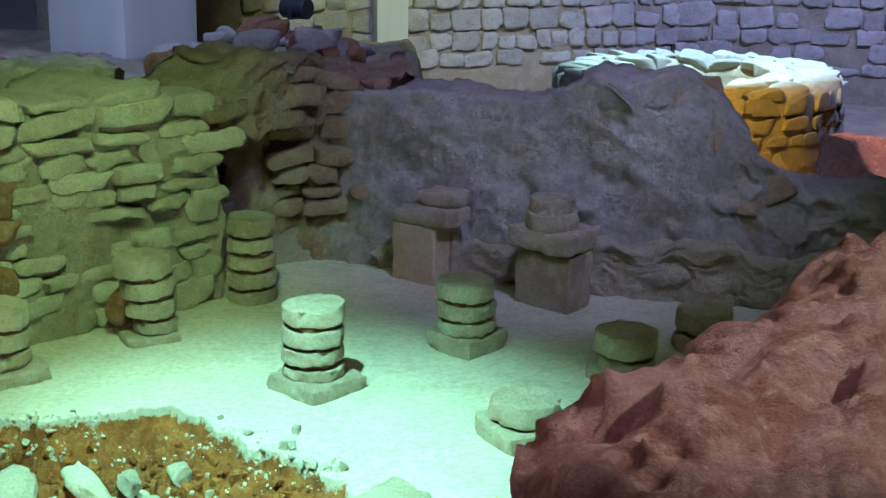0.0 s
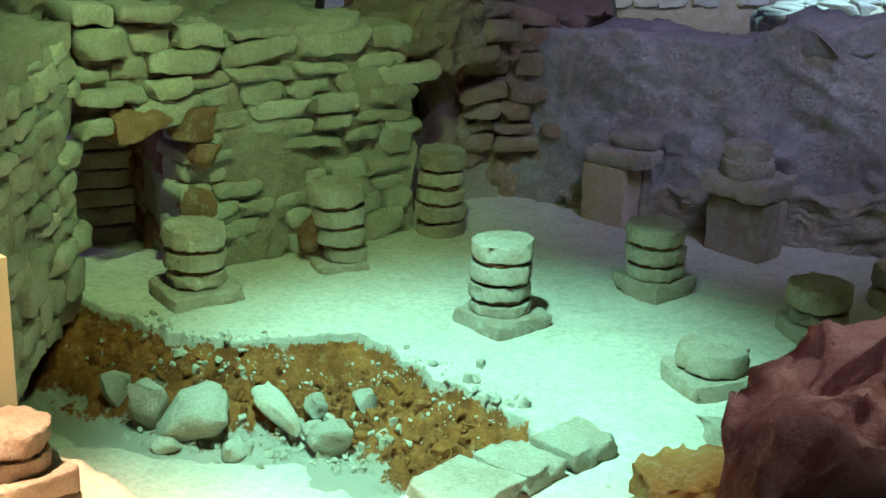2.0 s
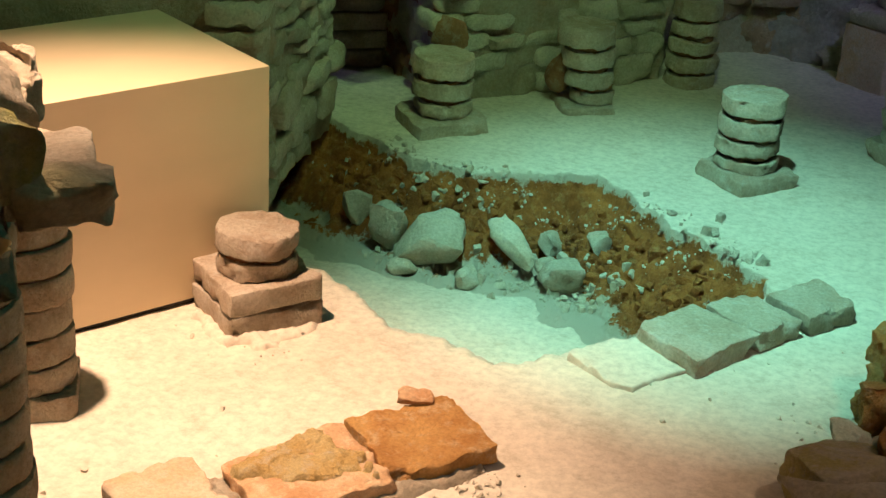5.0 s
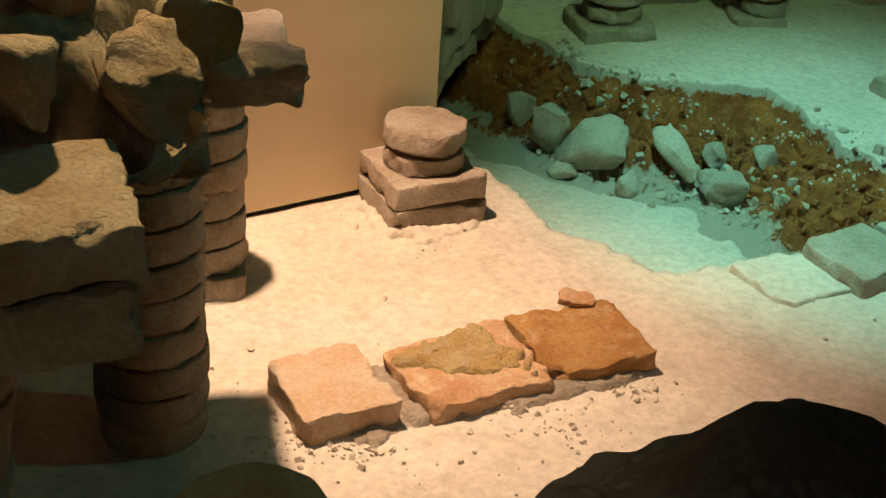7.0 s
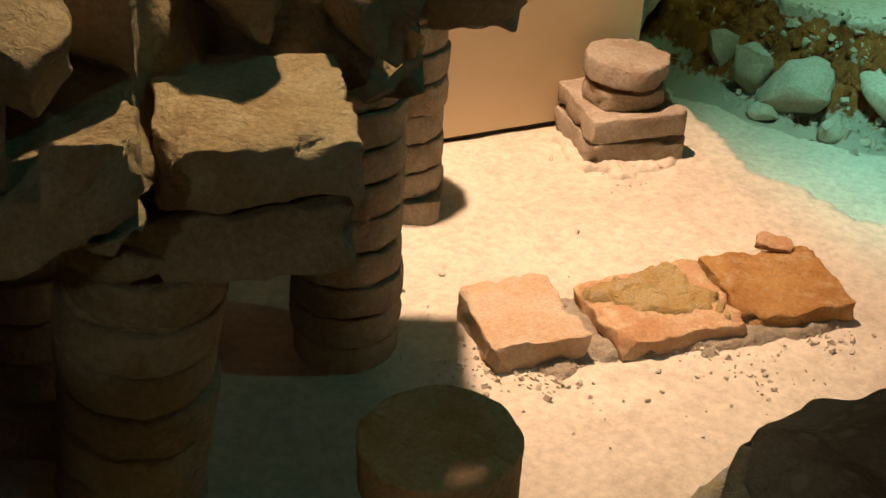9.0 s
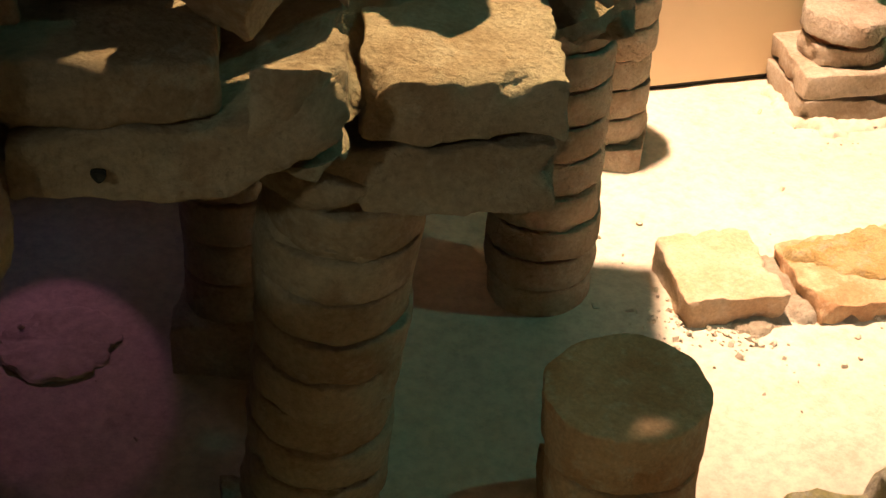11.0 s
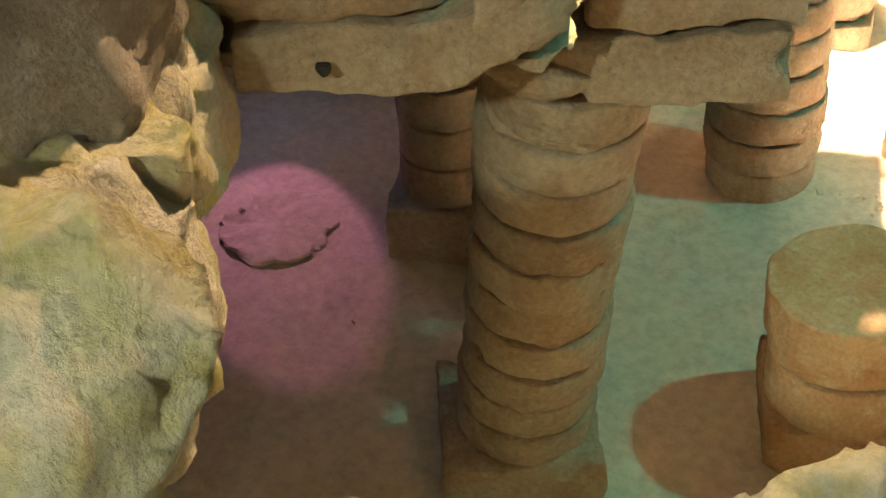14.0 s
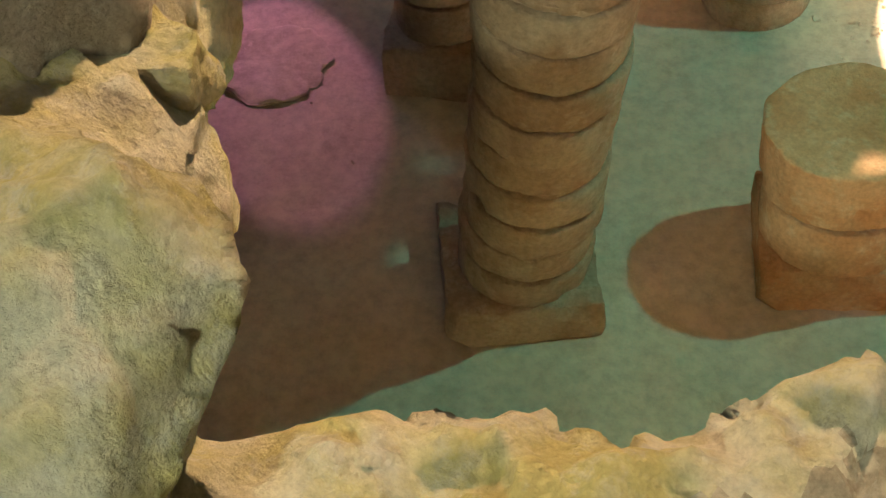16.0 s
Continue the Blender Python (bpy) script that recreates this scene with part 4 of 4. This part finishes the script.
# ---- the hanging floor on its tall pillars ----
def hung(x, y, z, length, depth, h, seed, label, rz=45.0, worn=0.007, mat=CLAY):
    """A floor slab whose front left lower corner is at x, y, z."""
    m = pose(x, y, z, 0, 0, rz) @ pose(length / 2, depth / 2, 0)
    return put("floor_slab", brick(length, depth, h, seed, worn, 0.013, 0.009), mat, None, m, label, "slab", "slabs of the hanging floor")


hung(-1.185, 0.895, 0.862, 0.275, 0.46, 0.085, 600, "thick clay slab spanning two brick pillars", 43)
hung(-1.144, 0.928, 0.962, 0.225, 0.24, 0.074, 601, "clay slab of the second layer with a broken front", 42)
arched = hung(-1.280, 0.575, 0.985, 0.335, 0.42, 0.076, 602, "long clay slab with a small hole, curving underneath", 46, 0.012)
for point in arched.data.vertices:
    along = point.co.x / 0.335 + 0.5
    point.co.z += 0.045 * float(ease((along - 0.55) / 0.5)) - 0.012 * math.exp(-((along - 0.5) / 0.16) ** 2) * (point.co.z < 0.03)
hung(-1.310, 0.548, 1.064, 0.245, 0.40, 0.068, 603, "upper clay slab with rounded front edge", 46, 0.018)
hung(-1.60, 0.80, 0.90, 0.44, 0.55, 0.08, 604, "clay slab carrying the rubble", 36)
hung(-1.46, 1.22, 0.90, 0.40, 0.50, 0.08, 605, "clay slab carrying the rubble", 36)
hung(-1.98, 1.10, 0.90, 0.52, 0.55, 0.08, 606, "clay slab carrying the rubble", 36)
hung(-1.90, 1.55, 0.90, 0.50, 0.50, 0.08, 607, "clay slab carrying the rubble", 36)
hung(-2.26, 1.62, 0.90, 0.42, 0.60, 0.08, 608, "clay slab carrying the rubble", 36)
hung(-1.72, 1.86, 0.912, 0.32, 0.24, 0.07, 609, "clay slab at the broken floor edge", 36)
hung(-1.47, 1.50, 0.918, 0.375, 0.20, 0.085, 610, "clay slab jutting out of the broken floor", 33, 0.010)
# flat black disc gives the hole's inner shade; nothing is cut
put("hole_shade", disc(0.006, 0.01, 3, 16), SHADE_BLACK, None, pose(-1.212, 0.634, 1.022, 90, 0, 46), "small black disc for the shade of a hole in the slab front", "hole")
# rounded mortar piece and bricks under the joint
put("mortar_lump", rock(0.16, 0.14, 0.10, 611, 7, 4, 0.05), CLAY, None, pose(-1.215, 0.93, 0.905, 0, 0, 36), "rounded mortar lump on the pillar head", "lump")

MASS = [(-1.36, 0.60), (-1.15, 0.74), (-1.10, 0.84), (-1.20, 1.02), (-1.22, 1.16), (-1.12, 1.24), (-1.10, 1.36), (-1.20, 1.52), (-1.25, 1.66), (-1.40, 1.92), (-1.52, 2.12), (-1.66, 2.2), (-1.9, 2.3), (-2.7, 2.3), (-2.9, 1.0), (-1.7, 0.55)]


def build_mass():
    p, faces = field(-2.8, -1.0, 0.5, 2.35, 0.015)
    q = np.c_[p, p[:, 0] * 0]
    wob = p + 0.03 * np.stack([rough(q, 0.12, 3, 4), rough(q, 0.12, 7, 4)], -1)
    deep = near_line(wob, MASS + MASS[:1]) * np.where(inside(wob, MASS), 1, -1)
    z = 0.985 + 0.20 * ease(deep / 0.10) * (0.6 + 0.5 * rough(q, 0.3, 9, 3)) + 0.045 * rough(q, 0.10, 5, 5)
    v, kept = plateau(p, faces, deep, z, lambda x, y: 1.0, 5, 0.06, 0.014, 4)
    put("rubble_mass", mesh("rubble_mass", v, kept), WALL_MORTAR, label="mass of mortar and rubble on the hanging floor", category="rubble", kind="stuff")


build_mass()
rng = np.random.default_rng(77)
for k, (x, y, z, sx, sy, sz, rz) in enumerate((
        (-1.10, 0.80, 1.085, 0.09, 0.09, 0.09, 30), (-1.20, 0.80, 1.19, 0.16, 0.16, 0.13, 10), (-1.34, 0.76, 1.22, 0.2, 0.2, 0.18, 50), (-1.27, 0.98, 1.18, 0.2, 0.18, 0.20, 36),
        (-1.24, 1.20, 1.12, 0.17, 0.14, 0.14, 15), (-1.15, 1.33, 1.07, 0.13, 0.16, 0.16, 70), (-1.33, 1.38, 1.17, 0.24, 0.2, 0.2, 20), (-1.22, 1.55, 1.06, 0.16, 0.12, 0.14, 45),
        (-1.45, 1.12, 1.27, 0.24, 0.26, 0.2, 0), (-1.5, 0.9, 1.25, 0.26, 0.22, 0.2, 65), (-1.5, 1.6, 1.18, 0.24, 0.22, 0.2, 30), (-1.40, 1.75, 1.05, 0.2, 0.16, 0.16, 55), (-1.62, 1.88, 1.10, 0.24, 0.2, 0.18, 10),
        (-1.7, 1.3, 1.28, 0.3, 0.3, 0.22, 80), (-1.42, 0.64, 1.20, 0.18, 0.16, 0.14, 40), (-1.16, 1.61, 0.995, 0.17, 0.17, 0.12, 30), (-1.66, 1.05, 1.34, 0.22, 0.2, 0.18, 15))):
    loose(x, y, z, sx, sy, sz, rz, 620 + k, CLAY if k % 5 != 2 else OCHRE_STONE, "broken brown stone in the rubble on the hanging floor", "rubble stones", 0.45, 4, 0.17)

# ---- the near wall, looked over from the visitors' side ----
NEAR = [(3.2, 3.4), (1.3, 2.75), (0.80, 2.42), (0.57, 2.24), (0.50, 2.10), (0.43, 2.00), (0.41, 1.91), (0.25, 1.80), (0.13, 1.68), (0.11, 1.52), (0.085, 1.35), (0.06, 1.22), (0.0, 1.10), (-0.14, 1.09), (-0.27, 1.085),
        (-0.38, 1.06), (-0.445, 0.97), (-0.455, 0.90), (-0.41, 0.80), (-0.45, 0.68), (-0.52, 0.62), (-0.60, 0.56), (-0.62, 0.48), (-0.66, 0.41), (-0.72, 0.40), (-0.76, 0.365), (-0.80, 0.32), (-0.85, 0.25), (-0.89, 0.21),
        (-0.96, 0.25), (-1.00, 0.30), (-1.04, 0.36), (-1.105, 0.395), (-1.155, 0.42), (-1.195, 0.475), (-1.27, 0.55), (-1.34, 0.58), (-1.5, 0.56), (-2.2, 0.5), (-2.4, -0.3), (0.6, -0.2), (2.0, 0.4), (4.0, 1.0)]


def pebbled(xs, ys, count, seed):
    """Heights of round pebbles half bedded in a surface, over a grid."""
    rng = np.random.default_rng(seed)
    out = np.zeros((len(xs), len(ys)))
    for px, py, u, tall_ in zip(rng.uniform(-1.2, 1.1, count), rng.uniform(0.0, 2.6, count), rng.uniform(0, 1, count), rng.uniform(0.25, 0.6, count)):
        r = 0.012 + 0.03 * u ** 3
        i0, i1, j0, j1 = *np.searchsorted(xs, (px - r, px + r)), *np.searchsorted(ys, (py - r, py + r))
        if i1 > i0 and j1 > j0:
            d = ((xs[i0:i1, None] - px) ** 2 + (ys[None, j0:j1] - py) ** 2) / r ** 2
            out[i0:i1, j0:j1] = np.maximum(out[i0:i1, j0:j1], r * tall_ * np.sqrt(np.clip(1 - d, 0, 1)))
    return out


def build_near_wall():
    xs, ys = spaced(-2.4, 3.2, -1.4, 0.95, 0.02, 0.0085), spaced(-0.3, 3.4, -0.05, 2.5, 0.02, 0.0085)
    gx, gy = np.meshgrid(xs, ys, indexing="ij")
    p, faces = np.c_[gx.ravel(), gy.ravel()], grid_faces(len(xs), len(ys))
    q = np.c_[p, p[:, 0] * 0]
    wob = p + 0.016 * np.stack([rough(q, 0.09, 13, 4), rough(q, 0.09, 17, 4)], -1)
    deep = near_line(wob, NEAR + NEAR[:1]) * np.where(inside(wob, NEAR), 1, -1)
    x, y = p[:, 0], p[:, 1]
    level = 1.005 - 0.02 * ease((x + 0.5) / 0.1) + 0.05 * ease((y - 1.9) / 0.4) + 0.19 * ease((x - 0.02 + 0.1 * (y - 1.2)) / 0.12) + 0.10 * ease((-0.98 - x) / 0.08)
    level = level + (0.028 + 0.006 * ease((x + 0.5) / 0.2)) * rough(q, 0.28, 21, 4) + (0.022 - 0.008 * ease(x / 0.2)) * rough(q, 0.07, 23, 5) + 0.006 * rough(q, 0.022, 27, 3) + ease((x + 0.1) / 0.2) * (0.010 * np.abs(rough(q, 0.16, 41, 4)) + 0.007 * rough(q, 0.045, 43, 3)) + 0.04 * ease(deep / 0.2) - 0.10 * ease((0.06 - deep) / 0.08) * ease((x - 0.3) / 0.2)
    z = level - 0.04 * (1 - ease(deep / 0.05)) ** 2 + pebbled(xs, ys, 2600, 91).ravel()
    v, kept = plateau(p, faces, deep, z, lambda x, y: 0.93 if x < -0.90 else -0.05, 30, 0.07, 0.014, 14)
    me = mesh("wall_near", v, kept)
    me.materials.append(CONGLOMERATE)
    me.materials.append(OCHRE_STONE)
    me.materials.append(PINK_ROCK)
    mid = v[[f[0] for f in kept]]
    patch = 0.10 * rough(mid, 0.12, 51, 3)
    me.polygons.foreach_set("material_index", np.where(mid[:, 0] < -0.47 + patch, 1, np.where(mid[:, 0] > -0.05 + patch, 2, 0)).tolist())
    put("wall_near", me, None, label="broken top of a rough conglomerate wall", category="wall", kind="structure")


build_near_wall()
for k, (x, y, z, sx, sy, sz, rz, mat, label) in enumerate((
        (-1.30, 0.27, 1.22, 0.42, 0.34, 0.32, 40, CONGLOMERATE, "large pitted grey-brown boulder on the wall"),
        (-1.17, 0.40, 1.04, 0.13, 0.11, 0.12, 40, OCHRE_STONE, "yellow stone wedged in the wall end"),
        (-0.825, 0.146, 1.045, 0.04, 0.036, 0.036, 40, CONGLOMERATE, "smooth grey pebble set in the wall"),
        (-0.28, 0.98, 0.98, 0.36, 0.24, 0.16, 20, CONGLOMERATE, "dark rounded stone on the near wall"),
        (-0.35, 0.86, 0.98, 0.2, 0.18, 0.12, 60, CONGLOMERATE, "dark block on the near wall"))):
    put("boulder", rock(sx, sy, sz, 660 + k, 8, 5, 0.12, 0.3, 0.08), mat, None, pose(x, y, z, 0, 0, rz), label, "boulder", "stones of the near wall")
put("pebble", rock(0.010, 0.010, 0.008, 680, 3, 2), PILLAR_PAINT, None, pose(-0.765, 0.25, 1.028), "tiny white pebble on the wall", "pebble")


def big_boulder():
    """The ochre boulder beside the rail: flat topped, undercut, with a blunt nose."""
    rim = [(-1.10, 0.22), (-1.02, 0.245), (-0.95, 0.262), (-0.885, 0.268), (-0.84, 0.262), (-0.815, 0.25), (-0.79, 0.20), (-0.765, 0.13), (-0.745, 0.05), (-0.80, -0.08), (-1.0, -0.1), (-1.15, 0.05)]
    p, faces = field(-1.2, -0.7, -0.15, 0.32, 0.008)
    q = np.c_[p, p[:, 0] * 0]
    wob = p + 0.008 * np.stack([rough(q, 0.07, 3, 4), rough(q, 0.07, 7, 4)], -1)
    deep = near_line(wob, rim + rim[:1]) * np.where(inside(wob, rim), 1, -1)
    facet = np.minimum(1.252, 1.252 - 0.75 * ((p[:, 0] + 0.885) * 0.8 - (p[:, 1] - 0.205) * 0.6))
    z = facet - 0.045 * ease((-0.87 - p[:, 0]) / 0.12) - 0.05 * (1 - ease(deep / 0.05)) ** 2 + 0.018 * rough(q, 0.14, 5, 4) + 0.007 * rough(q, 0.035, 9, 5, 0.6)
    v, kept = plateau(p, faces, deep, z, lambda x, y: 0.96, 30, 0.06, 0.011, 24, 0.35, (-0.98, 0.02))
    put("boulder", mesh("boulder", v, kept), OCHRE_STONE, label="large undercut ochre and grey boulder on the wall", category="boulder", group="stones of the near wall")


big_boulder()

# -- rock pile behind, beside the pillar
for k in range(26):
    x, y = rng.uniform(-1.35, -0.35), rng.uniform(6.5, 7.2)
    s = rng.uniform(0.12, 0.26)
    loose(x, y, 0.80 + 0.22 * math.exp(-((x + 0.8) ** 2) / 0.15) * rng.uniform(0.4, 1), s, s * rng.uniform(0.7, 1), s * rng.uniform(0.5, 0.8), rng.uniform(0, 180), 700 + k, PLASTER if k % 3 else RED_EARTH, "broken stone in the pile behind the wall", "rubble pile", 0.4)
for k in range(16):
    x, y = rng.uniform(-3.3, -2.3), rng.uniform(7.2, 8.4)
    s = rng.uniform(0.12, 0.26)
    loose(x, y, 0.70, s, s * rng.uniform(0.7, 1), s * rng.uniform(0.6, 0.9), rng.uniform(0, 180), 740 + k, PLASTER if k % 2 else RED_EARTH, "broken stone at the pillar foot", "stones at the pillar", 0.4)


# -- small things by the near wall and in the hall
def sign_stand():
    t = thing("sign_stand", 0.80, 2.33, 1.235, 20, "small bent steel sign stand on the near wall", "stand")
    put("foot_plate", brick(0.075, 0.05, 0.004, 800, 0.001, 0.03, 0.0), STEEL, t, pose(0, 0, 0))
    for dx, tilt in ((0.02, -12), (0.035, 6)):
        put("rod", disc(0.0022, 0.085, 801, 12, 0.0), STEEL, t, pose(dx, 0, 0.003, 0, tilt, 0))


sign_stand()


def lamp(x, y, z, turn, tilt):
    t = thing("spotlight_lamp", x, y, z, turn, "small black spotlight lying on the rubble", "lamp")
    put("housing", disc(0.05, 0.14, 810, 28, 0.0), BLACK, t, pose(0, 0, 0.05, 90 + tilt, 0, 0))
    put("lens", disc(0.042, 0.006, 811, 28, 0.0), STEEL, t, pose(0, 0.004, 0.05, 90 + tilt, 0, 0), "pale glass lens")
    put("bracket", brick(0.12, 0.02, 0.05, 812, 0.003, 0.03, 0.0), BLACK, t, pose(0, -0.07, 0))


lamp(-0.78, 7.0, 1.03, 60, 0)
put("boulder", rock(0.80, 0.6, 1.05, 820, 8, 4, 0.10, 0.3), CONGLOMERATE, None, pose(2.36, 7.10, 0.16, 0, 0, 30), "reddish boulder beyond the wall", "boulder")
